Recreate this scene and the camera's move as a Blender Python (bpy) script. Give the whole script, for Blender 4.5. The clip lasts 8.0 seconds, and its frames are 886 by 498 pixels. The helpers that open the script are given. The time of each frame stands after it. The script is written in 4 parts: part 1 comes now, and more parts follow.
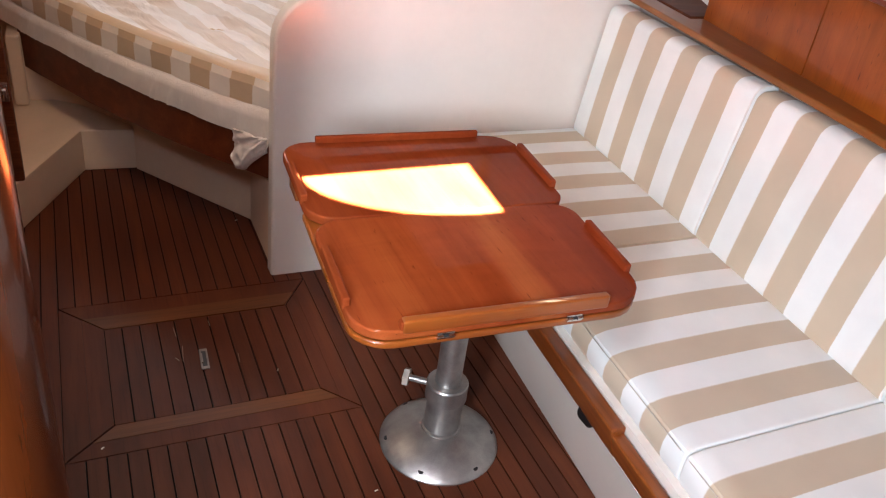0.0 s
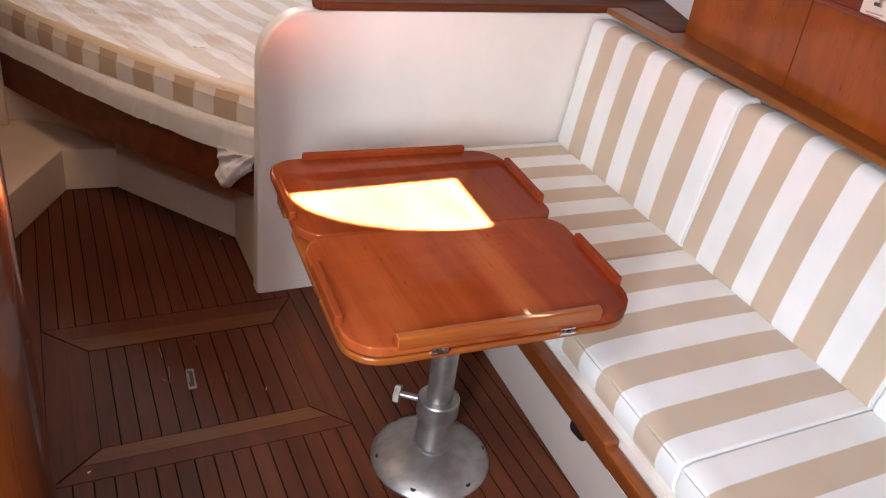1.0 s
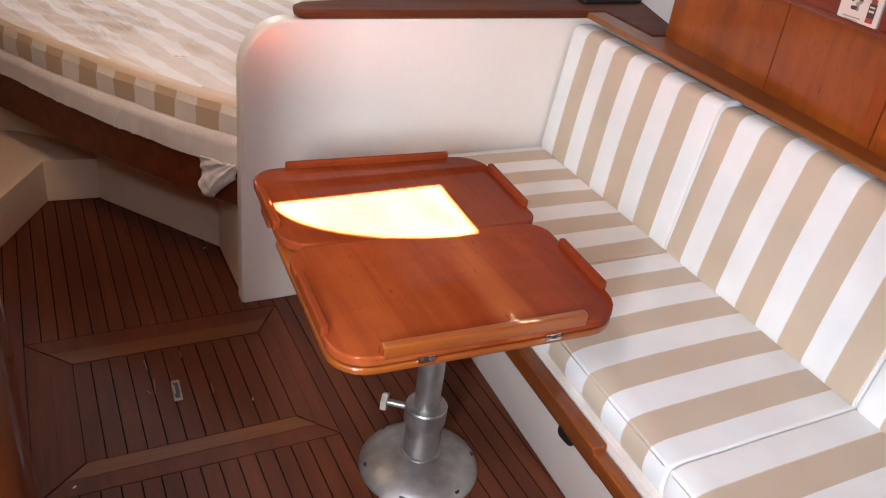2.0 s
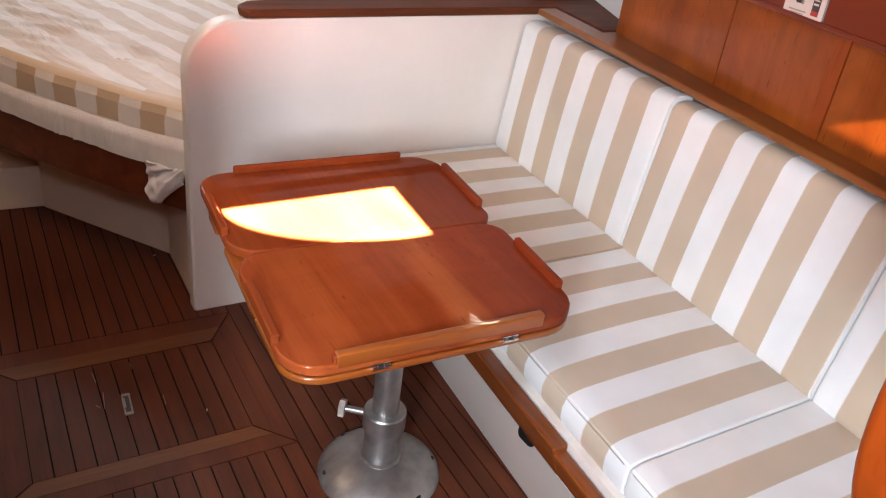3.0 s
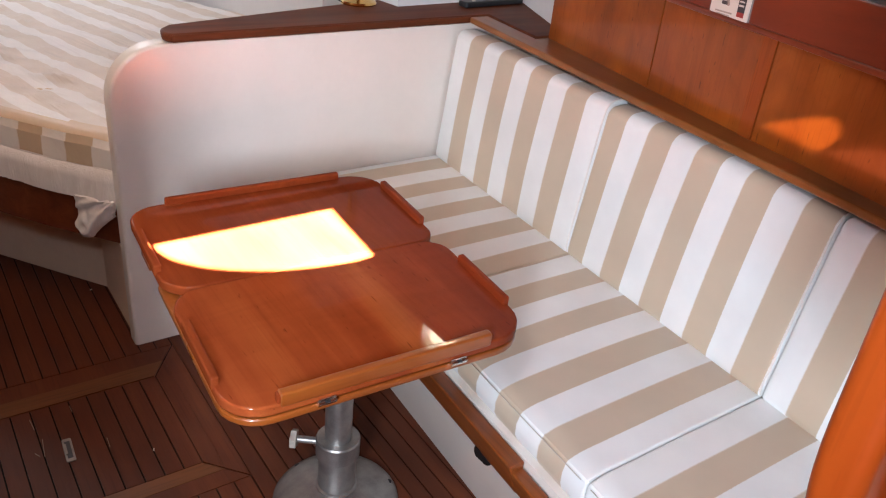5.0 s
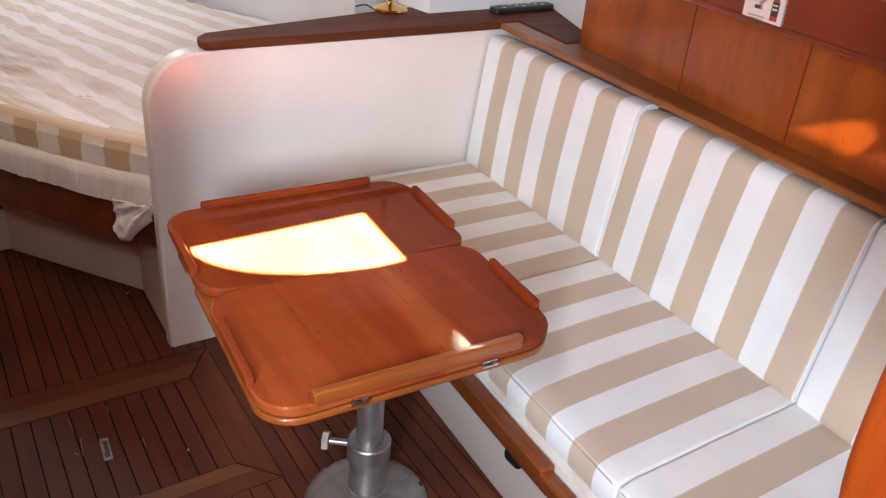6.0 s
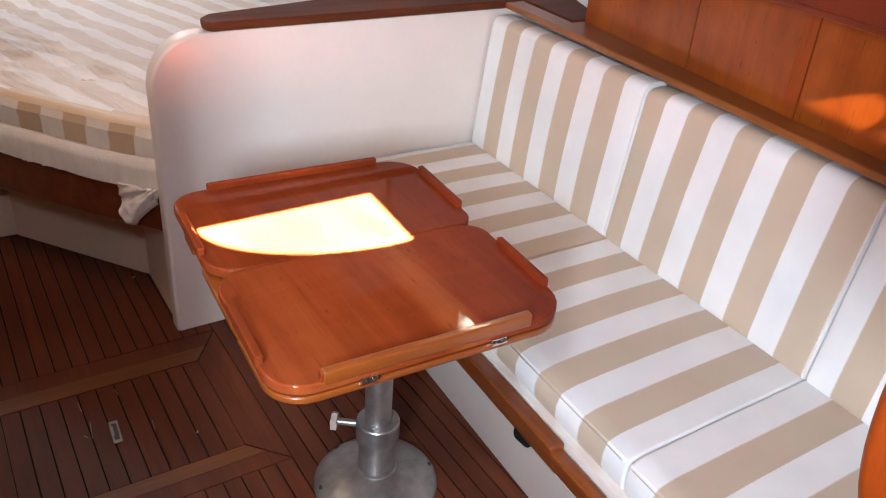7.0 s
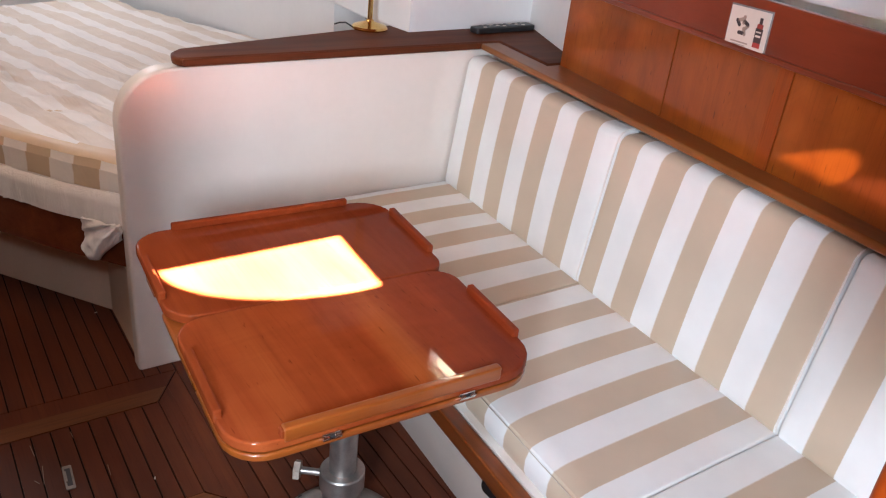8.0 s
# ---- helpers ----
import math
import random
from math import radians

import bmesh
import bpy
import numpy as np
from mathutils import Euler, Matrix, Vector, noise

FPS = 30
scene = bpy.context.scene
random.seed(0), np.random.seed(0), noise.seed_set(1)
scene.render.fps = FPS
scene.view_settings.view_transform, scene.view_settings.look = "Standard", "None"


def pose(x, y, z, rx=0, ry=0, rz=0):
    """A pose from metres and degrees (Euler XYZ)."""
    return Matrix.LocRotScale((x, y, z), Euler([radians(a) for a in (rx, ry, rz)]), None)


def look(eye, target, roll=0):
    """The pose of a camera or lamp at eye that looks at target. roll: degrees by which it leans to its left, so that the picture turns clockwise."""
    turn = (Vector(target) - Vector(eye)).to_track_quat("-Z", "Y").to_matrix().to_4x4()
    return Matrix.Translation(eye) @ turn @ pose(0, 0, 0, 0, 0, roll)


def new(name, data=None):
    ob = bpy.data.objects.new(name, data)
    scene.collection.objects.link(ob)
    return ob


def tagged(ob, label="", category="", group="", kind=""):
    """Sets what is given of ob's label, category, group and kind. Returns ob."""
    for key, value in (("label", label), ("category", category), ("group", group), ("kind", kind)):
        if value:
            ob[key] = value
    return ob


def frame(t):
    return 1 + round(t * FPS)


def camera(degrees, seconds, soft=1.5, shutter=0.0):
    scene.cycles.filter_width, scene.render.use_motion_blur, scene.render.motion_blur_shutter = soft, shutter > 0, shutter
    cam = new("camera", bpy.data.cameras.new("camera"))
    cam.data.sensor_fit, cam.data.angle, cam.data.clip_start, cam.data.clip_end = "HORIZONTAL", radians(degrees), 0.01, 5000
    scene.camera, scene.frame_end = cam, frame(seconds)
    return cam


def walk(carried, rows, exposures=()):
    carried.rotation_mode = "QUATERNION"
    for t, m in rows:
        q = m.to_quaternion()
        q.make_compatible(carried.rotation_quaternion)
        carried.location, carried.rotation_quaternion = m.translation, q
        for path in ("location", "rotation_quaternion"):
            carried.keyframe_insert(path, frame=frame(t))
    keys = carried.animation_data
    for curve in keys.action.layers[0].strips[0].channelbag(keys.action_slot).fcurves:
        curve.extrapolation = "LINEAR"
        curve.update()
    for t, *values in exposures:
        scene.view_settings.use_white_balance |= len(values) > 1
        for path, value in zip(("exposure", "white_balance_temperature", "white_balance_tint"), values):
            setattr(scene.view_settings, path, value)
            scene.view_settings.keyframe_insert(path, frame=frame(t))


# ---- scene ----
cam = camera(57.8, 8.0, 1.2)
PATH = [
    (0, (-0.507, -2.045, 1.539), (0.278, -0.526, 0.501), 8.2),
    (0.5, (-0.517, -2.027, 1.527), (0.308, -0.517, 0.508), 8.3),
    (1, (-0.526, -2.033, 1.535), (0.308, -0.515, 0.535), 8.1),
    (1.2, (-0.5259, -2.0329, 1.5354), (0.3041, -0.509, 0.5409), 7.98),
    (2.3, (-0.5183, -2.0263, 1.5428), (0.3703, -0.5289, 0.5587), 7.62),
    (2.5, (-0.511, -2.022, 1.541), (0.393, -0.533, 0.558), 7.6),
    (3, (-0.496, -2.009, 1.537), (0.456, -0.55, 0.556), 7.8),
    (3.5, (-0.489, -2.01, 1.525), (0.503, -0.576, 0.545), 7.7),
    (4, (-0.449, -1.988, 1.538), (0.602, -0.58, 0.583), 6.6),
    (4.5, (-0.438, -1.978, 1.55), (0.643, -0.593, 0.594), 6.0),
    (4.7, (-0.4442, -1.9768, 1.5535), (0.6278, -0.5899, 0.5905), 6.14),
    (5.8, (-0.4669, -1.9875, 1.5628), (0.5402, -0.5476, 0.6075), 5.23),
    (6, (-0.468, -1.988, 1.558), (0.529, -0.542, 0.603), 5.1),
    (6.5, (-0.474, -1.989, 1.559), (0.506, -0.537, 0.594), 4.8),
    (7, (-0.474, -1.985, 1.541), (0.508, -0.549, 0.554), 4.5),
    (7.5, (-0.457, -1.979, 1.55), (0.561, -0.556, 0.58), 4.1),
    (8, (-0.44, -1.948, 1.559), (0.609, -0.514, 0.64), 6.4),
]
walk(cam, [(t, look(eye, target, roll)) for t, eye, target, roll in PATH], [(0.0, 6.53, 6500, 13.5), (2.5, 6.51, 6500, 13.5), (4.5, 6.34, 6280, 13.5), (6.5, 6.46, 6280, 13.5), (8.0, 6.36, 6280, 13.5)])

# ---- world, sun, light ----
SUN_DIR = Vector((-0.65, -0.80, 1.0)).normalized()      # towards the sun
world = bpy.data.worlds.new("sky")
scene.world = world
world.use_nodes = True
wn = world.node_tree.nodes
sky = wn.new("ShaderNodeTexSky")
sky.sky_type, sky.sun_disc = "NISHITA", False
sky.sun_elevation = math.asin(SUN_DIR.z)
sky.sun_rotation = math.atan2(SUN_DIR.x, SUN_DIR.y)
world.node_tree.links.new(sky.outputs[0], wn["Background"].inputs[0])
wn["Background"].inputs[1].default_value = 0.05

sun = new("sun", bpy.data.lights.new("sun", "SUN"))
sun.data.energy, sun.data.angle, sun.data.color = 5.0, radians(0.5), (1.0, 0.96, 0.90)
sun.matrix_world = look(SUN_DIR * 10, (0, 0, 0))


def soft_lamp(name, eye, target, sx, sy, watts, color):
    """An area lamp, for daylight in openings and for added fill."""
    ob = new(name, bpy.data.lights.new(name, "AREA"))
    ob.data.shape, ob.data.size, ob.data.size_y = "RECTANGLE", sx, sy
    ob.data.energy, ob.data.color = watts, color
    ob.matrix_world = look(eye, target)
    return ob


# Daylight from aft; its unseen opening sits far to port for the locker's shade.
soft_lamp("companionway_daylight", (-1.46, -2.70, 1.55), (0.6, 0.0, 0.6), 0.28, 0.62, 1.04, (0.80, 0.91, 1.0))
soft_lamp("deck_hatch_daylight", (-0.66, -1.55, 1.925), (0.35, -0.7, 0.6), 0.45, 0.30, 0.11, (0.86, 0.93, 1.0))
# Added warm fill, no hatch above: lifts step, berth front and bulkhead corner.
soft_lamp("fore_fill", (-0.5, 0.32, 1.925), (-0.35, 0.72, 0.3), 0.65, 0.65, 0.15, (1.0, 0.80, 0.58))
soft_lamp("bow_hatch_daylight", (0.15, 2.2, 1.925), (0.2, 2.1, 0.6), 0.4, 0.4, 0.125, (0.88, 0.94, 1.0))


# ---- materials ----
def material(name, rough=0.5, metal=0.0, coat=0.0, coat_rough=0.08, sheen=0.0):
    mat = bpy.data.materials.new(name)
    mat.use_nodes = True
    b = mat.node_tree.nodes["Principled BSDF"]
    b.inputs["Roughness"].default_value = rough
    b.inputs["Metallic"].default_value = metal
    b.inputs["Coat Weight"].default_value = coat
    b.inputs["Coat Roughness"].default_value = coat_rough
    b.inputs["Sheen Weight"].default_value = sheen
    return mat, mat.node_tree, b


def node(tree, kind, **inputs):
    n = tree.nodes.new(kind)
    for key, value in inputs.items():
        n.inputs[key.replace("_", " ")].default_value = value
    return n


def ramp(tree, fac, stops):
    r = tree.nodes.new("ShaderNodeValToRGB")
    while len(r.color_ramp.elements) < len(stops):
        r.color_ramp.elements.new(0.5)
    for e, (p, c) in zip(r.color_ramp.elements, stops):
        e.position, e.color = p, (*c, 1)
    tree.links.new(fac, r.inputs[0])
    return r.outputs[0]


def mapped(tree, scale, rot=(0, 0, 0)):
    co = tree.nodes.new("ShaderNodeTexCoord")
    mp = tree.nodes.new("ShaderNodeMapping")
    mp.inputs["Scale"].default_value = scale
    mp.inputs["Rotation"].default_value = rot
    tree.links.new(co.outputs["Object"], mp.inputs[0])
    return mp.outputs[0]


def mix(tree, fac, a, b, blend="MIX"):
    m = tree.nodes.new("ShaderNodeMix")
    m.data_type, m.blend_type = "RGBA", blend
    for value, slot in ((fac, 0), (a, 6), (b, 7)):
        if isinstance(value, (int, float)):
            m.inputs[slot].default_value = value
        elif isinstance(value, tuple):
            m.inputs[slot].default_value = (*value, 1)
        else:
            tree.links.new(value, m.inputs[slot])
    return m.outputs[2]


def noise_tex(tree, vec, scale, detail=4, rough=0.55, dist=0.0):
    n = node(tree, "ShaderNodeTexNoise", Scale=scale, Detail=detail, Roughness=rough, Distortion=dist)
    tree.links.new(vec, n.inputs[0])
    return n.outputs[0]


def bump(tree, b, height, strength=0.2, dist=0.002):
    n = node(tree, "ShaderNodeBump", Strength=strength, Distance=dist)
    tree.links.new(height, n.inputs["Height"])
    tree.links.new(n.outputs[0], b.inputs["Normal"])


def wood(name, dark, mid, light, along="x", rough=0.35, coat=0.6, coat_rough=0.08, per_piece=0.0, grain=1.0, blotch=0.4, width=16, specular=0.5, fleck=0.0, boards=()):
    """Wood with long streaks of grain, pores and broad changes of tone."""
    mat, t, b = material(name, rough, coat=coat, coat_rough=coat_rough)
    k = {"x": (1.1, width, width), "y": (width, 1.1, width), "z": (width, width, 1.1)}[along]
    b.inputs["Specular IOR Level"].default_value = specular
    f = {"x": (6, 190, 190), "y": (190, 6, 190), "z": (190, 190, 6)}[along]
    v = mapped(t, k)
    streak = noise_tex(t, v, 1.0, 5, 0.6, 0.6)
    col = ramp(t, streak, [(0.28, dark), (0.5, mid), (0.74, light)])
    pores = noise_tex(t, mapped(t, f), 1.0, 2)
    pore_col = ramp(t, pores, [(0.30, (0.55, 0.45, 0.4)), (0.46, (1, 1, 1))])
    col = mix(t, 0.55 * grain, col, pore_col, "MULTIPLY")
    if fleck:
        spot = noise_tex(t, mapped(t, {"x": (22, 160, 160), "y": (160, 22, 160), "z": (150, 150, 26)}[along]), 1.0, 1)
        col = mix(t, fleck, col, ramp(t, spot, [(0.71, (1, 1, 1)), (0.77, (0.4, 0.3, 0.26))]), "MULTIPLY")
        wave = noise_tex(t, mapped(t, {"x": (14, 4, 4), "y": (4, 14, 4), "z": (9, 9, 5)}[along]), 1.0, 3, 0.6, 2.0)
        col = mix(t, 0.5 if along == "z" else 0.16, col, ramp(t, wave, [(0.32, (0.72, 0.66, 0.6)), (0.62, (1.12, 1.12, 1.1))]), "MULTIPLY")
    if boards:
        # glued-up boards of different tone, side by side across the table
        # the far ramp is dimmed as well, for dark reflections
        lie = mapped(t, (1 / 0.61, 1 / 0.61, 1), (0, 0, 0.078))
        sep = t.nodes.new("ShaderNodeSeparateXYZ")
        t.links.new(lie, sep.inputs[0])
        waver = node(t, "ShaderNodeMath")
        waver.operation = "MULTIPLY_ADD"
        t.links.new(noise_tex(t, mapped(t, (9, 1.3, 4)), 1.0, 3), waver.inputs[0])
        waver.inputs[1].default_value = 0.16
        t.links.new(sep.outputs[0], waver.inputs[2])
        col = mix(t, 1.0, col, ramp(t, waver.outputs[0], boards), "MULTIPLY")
    broad = noise_tex(t, mapped(t, (3.2, 3.2, 3.2)), 1.0, 2)
    col = mix(t, blotch, col, ramp(t, broad, [(0.3, (0.6, 0.5, 0.45)), (0.7, (1.25, 1.2, 1.1))]), "MULTIPLY")
    if per_piece:
        info = t.nodes.new("ShaderNodeObjectInfo")
        col = mix(t, per_piece, col, ramp(t, info.outputs["Random"], [(0.0, (0.5, 0.45, 0.42)), (0.5, (1, 1, 1)), (1.0, (1.5, 1.4, 1.3))]), "MULTIPLY")
    t.links.new(col, b.inputs["Base Color"])
    rr = node(t, "ShaderNodeMapRange")
    rr.inputs["To Min"].default_value, rr.inputs["To Max"].default_value = rough * 0.75, rough * 1.3
    t.links.new(broad, rr.inputs["Value"])
    t.links.new(rr.outputs[0], b.inputs["Roughness"])
    bump(t, b, pores, 0.08, 0.0006)
    return mat


def plain(name, color, rough=0.5, metal=0.0, coat=0.0, spread=0.12, scale=9.0, bump_scale=0.0, bump_strength=0.1, sheen=0.0):
    mat, t, b = material(name, rough, metal, coat, sheen=sheen)
    v = mapped(t, (1, 1, 1))
    big = noise_tex(t, v, scale, 4)
    fine = noise_tex(t, v, scale * 14, 3)
    lo = tuple(c * (1 - spread) for c in color)
    hi = tuple(min(1, c * (1 + spread * 0.6)) for c in color)
    col = ramp(t, big, [(0.3, lo), (0.7, hi)])
    col = mix(t, spread * 1.5, col, ramp(t, fine, [(0.3, (0.8, 0.8, 0.8)), (0.7, (1.1, 1.1, 1.1))]), "MULTIPLY")
    t.links.new(col, b.inputs["Base Color"])
    if bump_scale:
        bump(t, b, noise_tex(t, v, bump_scale, 3), bump_strength, 0.001)
    return mat


def striped(name, white, tan, period, phase, share, angle=0.0, weave=900.0, rough=0.5, warp=0.0, crease=0.0):
    """Cloth or vinyl with broad even stripes across the object's y axis."""
    mat, t, b = material(name, rough, sheen=0.15)
    co = t.nodes.new("ShaderNodeTexCoord")
    rot = t.nodes.new("ShaderNodeMapping")
    rot.inputs["Rotation"].default_value = (0, 0, angle)
    t.links.new(co.outputs["Object"], rot.inputs[0])
    sep = t.nodes.new("ShaderNodeSeparateXYZ")
    t.links.new(rot.outputs[0], sep.inputs[0])

    def calc(op, a, c):
        m = t.nodes.new("ShaderNodeMath")
        m.operation = op
        for value, slot in ((a, 0), (c, 1)):
            if isinstance(value, (int, float)):
                m.inputs[slot].default_value = value
            else:
                t.links.new(value, m.inputs[slot])
        return m.outputs[0]

    u = calc("FRACT", calc("DIVIDE", calc("SUBTRACT", sep.outputs[1], phase), period), 0)
    v = mapped(t, (1, 1, 1))
    u = calc("ADD", u, calc("MULTIPLY", calc("SUBTRACT", noise_tex(t, v, 160, 2), 0.5), 0.014))
    if warp:
        u = calc("FRACT", calc("ADD", u, calc("MULTIPLY", calc("SUBTRACT", noise_tex(t, v, 2.6, 3), 0.5), warp)), 0)
    fac = ramp(t, u, [(0.0, (1, 1, 1)), (share - 0.012, (1, 1, 1)), (share + 0.012, (0, 0, 0)), (0.988, (0, 0, 0)), (1.0, (1, 1, 1))])
    col = mix(t, fac, white, tan)
    soil = noise_tex(t, v, 6, 4)
    col = mix(t, 0.5, col, ramp(t, soil, [(0.3, (0.86, 0.86, 0.86)), (0.65, (1.04, 1.04, 1.03))]), "MULTIPLY")
    t.links.new(col, b.inputs["Base Color"])
    if crease:
        folds = t.nodes.new("ShaderNodeMapping")
        folds.inputs["Scale"].default_value = (2.4, 10, 4)
        t.links.new(rot.outputs[0], folds.inputs[0])
        bump(t, b, noise_tex(t, folds.outputs[0], 1.0, 4, 0.55, 1.4), crease, 0.02)
    else:
        bump(t, b, noise_tex(t, v, weave, 2), 0.12, 0.0006)
    return mat


NEAR_BOARDS = [(0.02, (1.05, 1.0, 1.0)), (0.20, (1.2, 1.32, 1.2)), (0.30, (1.08, 1.08, 1.0)), (0.44, (0.94, 0.84, 0.8)), (0.55, (0.98, 0.9, 0.85)), (0.62, (1.28, 1.55, 1.35)), (0.71, (0.93, 0.80, 0.78)), (0.97, (0.80, 0.60, 0.62))]
# Darker ramp: dark reflections on the far leaf are put into its colour.
FAR_DIM_BOARDS = [(0.05, (0.92, 0.86, 0.82)), (0.35, (0.74, 0.62, 0.62)), (0.6, (0.82, 0.74, 0.70)), (0.95, (0.68, 0.55, 0.57))]
M_TABLE = wood("varnished_cherry_table", (0.228, 0.043, 0.0130), (0.272, 0.0575, 0.0165), (0.322, 0.075, 0.0215), "y", 0.4, 0.36, 0.02, blotch=0.35, width=14, grain=0.3, specular=0.0, fleck=0.7, boards=NEAR_BOARDS)
# Dimmed, redder copy of the table cherry, for far leaf and shaded rails.
M_TABLE_DIM_RED = wood("varnished_dim_red_cherry_table", (0.228, 0.043, 0.0130), (0.272, 0.0575, 0.0165), (0.322, 0.075, 0.0215), "y", 0.4, 0.36, 0.02, blotch=0.35, width=14, grain=0.3, specular=0.0, boards=FAR_DIM_BOARDS)
M_TABLE_X = wood("varnished_cherry_rail", (0.22, 0.050, 0.008), (0.29, 0.077, 0.012), (0.37, 0.108, 0.020), "x", 0.3, 0.4, 0.05, width=10, grain=0.4)
M_CHERRY = wood("varnished_cherry_panel", (0.215, 0.047, 0.006), (0.275, 0.066, 0.008), (0.335, 0.088, 0.011), "z", 0.32, 0.3, 0.08, width=5, grain=0.45, blotch=0.7, specular=0.3, fleck=0.8)
M_CHERRY_ROOF = wood("varnished_cherry_lining", (0.21, 0.053, 0.010), (0.28, 0.076, 0.015), (0.35, 0.102, 0.022), "y", 0.45, 0.0, 0.1, width=11, specular=0.2)
M_CHERRY_Y = wood("varnished_cherry_trim", (0.16, 0.052, 0.013), (0.23, 0.080, 0.019), (0.31, 0.115, 0.032), "y", 0.36, 0.25, 0.1, width=8, grain=0.45, specular=0.3)
M_RAIL = wood("orange_cherry_rail", (0.11, 0.024, 0.005), (0.23, 0.058, 0.011), (0.32, 0.092, 0.019), "y", 0.33, 0.3, 0.08, width=26, specular=0.3)
M_RED = wood("red_mahogany_fascia", (0.15, 0.024, 0.008), (0.19, 0.032, 0.010), (0.23, 0.042, 0.014), "y", 0.3, 0.45, 0.05, width=6, grain=0.3)
M_NEAR = wood("glossy_orange_cherry", (0.20, 0.029, 0.003), (0.245, 0.039, 0.004), (0.29, 0.052, 0.006), "z", 0.4, 0.12, 0.08, width=8, grain=0.4, specular=0.15)
M_LOCKER = wood("brown_varnished_cherry", (0.050, 0.0105, 0.002), (0.075, 0.0165, 0.003), (0.105, 0.025, 0.005), "z", 0.25, 0.5, 0.06, width=8, grain=0.5)
M_STILE = wood("darker_cherry_stile", (0.20, 0.038, 0.006), (0.25, 0.050, 0.008), (0.30, 0.064, 0.010), "z", 0.35, 0.2, 0.08, width=12, specular=0.2)
M_DARK = wood("dark_mahogany", (0.075, 0.020, 0.008), (0.11, 0.031, 0.012), (0.16, 0.047, 0.018), "x", 0.5, 0.0, 0.15, specular=0.12, grain=1.2)
M_BERTH = wood("red_brown_mahogany_board", (0.095, 0.022, 0.008), (0.135, 0.032, 0.011), (0.19, 0.048, 0.017), "x", 0.4, 0.2, 0.12, specular=0.25, grain=0.8)
M_TEAK = wood("teak_floor_plank", (0.066, 0.0157, 0.0062), (0.087, 0.0213, 0.0080), (0.114, 0.0305, 0.0108), "y", 0.5, 0.0, 0.25, per_piece=0.2, specular=0.28, blotch=0.6, grain=0.7)
M_TEAK_X = wood("teak_floor_border", (0.085, 0.026, 0.007), (0.12, 0.038, 0.010), (0.155, 0.052, 0.014), "x", 0.5, 0.04, 0.2, per_piece=0.25, specular=0.4)
M_CAULK = plain("black_caulk", (0.010, 0.0075, 0.007), 0.7)
M_CAULK.node_tree.nodes["Principled BSDF"].inputs["Specular IOR Level"].default_value = 0.05
M_WHITE = plain("white_moulded_liner", (0.79, 0.73, 0.665), 0.34, coat=0.4, spread=0.04, scale=3.0, bump_scale=420, bump_strength=0.06)
M_CREAM = plain("cream_moulded_step", (0.74, 0.57, 0.42), 0.45, coat=0.1, spread=0.07, scale=4.0, bump_scale=380, bump_strength=0.06)
M_HULL = plain("white_cabin_lining", (0.80, 0.80, 0.79), 0.5, spread=0.04, scale=3.0, bump_scale=300, bump_strength=0.05)
STRIPED = [striped("striped_vinyl_wide", (0.82, 0.845, 0.835), (0.56, 0.46, 0.34), 0.1655, 0.0, 0.5), striped("striped_vinyl", (0.82, 0.845, 0.835), (0.56, 0.46, 0.34), 0.153, 0.0, 0.5), striped("striped_vinyl_seat", (0.82, 0.845, 0.835), (0.56, 0.46, 0.34), 0.1605, 0.0, 0.5)]
M_BED = striped("striped_bed_cover", (0.81, 0.75, 0.70), (0.66, 0.545, 0.44), 0.14, 0.415, 0.56, radians(71.3), 700, 0.4, 0.16, 0.7)
M_BED_SIDE = striped("striped_bed_boxing", (0.84, 0.76, 0.67), (0.60, 0.43, 0.27), 0.174, 0.477, 0.5, radians(-33.5), 700, 0.7, 0.1, 0.2)
M_BED_TAN = plain("tan_bed_vinyl", (0.60, 0.43, 0.27), 0.45, spread=0.06, bump_scale=90, bump_strength=0.15)
M_SHEET, t_, b_ = material("white_cotton_sheet", 0.85, sheen=0.2)
t_.links.new(ramp(t_, noise_tex(t_, mapped(t_, (1, 1, 1)), 7, 4), [(0.3, (0.69, 0.62, 0.56)), (0.7, (0.81, 0.74, 0.68))]), b_.inputs["Base Color"])
bump(t_, b_, noise_tex(t_, mapped(t_, (30, 30, 6)), 1.0, 4, 0.6, 0.8), 0.5, 0.008)
M_PIPING = plain("white_piping", (0.80, 0.78, 0.74), 0.5)
M_STITCH = plain("pale_stitching", (0.62, 0.57, 0.50), 0.7)
M_ALU = plain("cast_aluminium", (0.40, 0.385, 0.37), 0.4, metal=0.85, spread=0.25, scale=22, bump_scale=420, bump_strength=0.25)
M_KNOB = plain("worn_pale_alloy", (0.52, 0.46, 0.40), 0.5, metal=0.25, spread=0.2, scale=60)
M_PULL = plain("worn_steel_pull", (0.26, 0.23, 0.21), 0.5, metal=0.6, spread=0.25, scale=40)
M_STEEL = plain("polished_steel", (0.72, 0.71, 0.69), 0.22, metal=1.0, spread=0.08)
M_SCREW = plain("dark_screw", (0.06, 0.06, 0.065), 0.4, metal=0.7)
M_BRASS = plain("polished_brass", (0.72, 0.47, 0.16), 0.2, metal=1.0, spread=0.08)
M_BLACK = plain("black_plastic", (0.015, 0.015, 0.017), 0.4, spread=0.1)
M_GREY = plain("grey_rubber_keys", (0.16, 0.16, 0.17), 0.55)
M_CARD = plain("cream_card", (0.66, 0.58, 0.50), 0.45, spread=0.05)


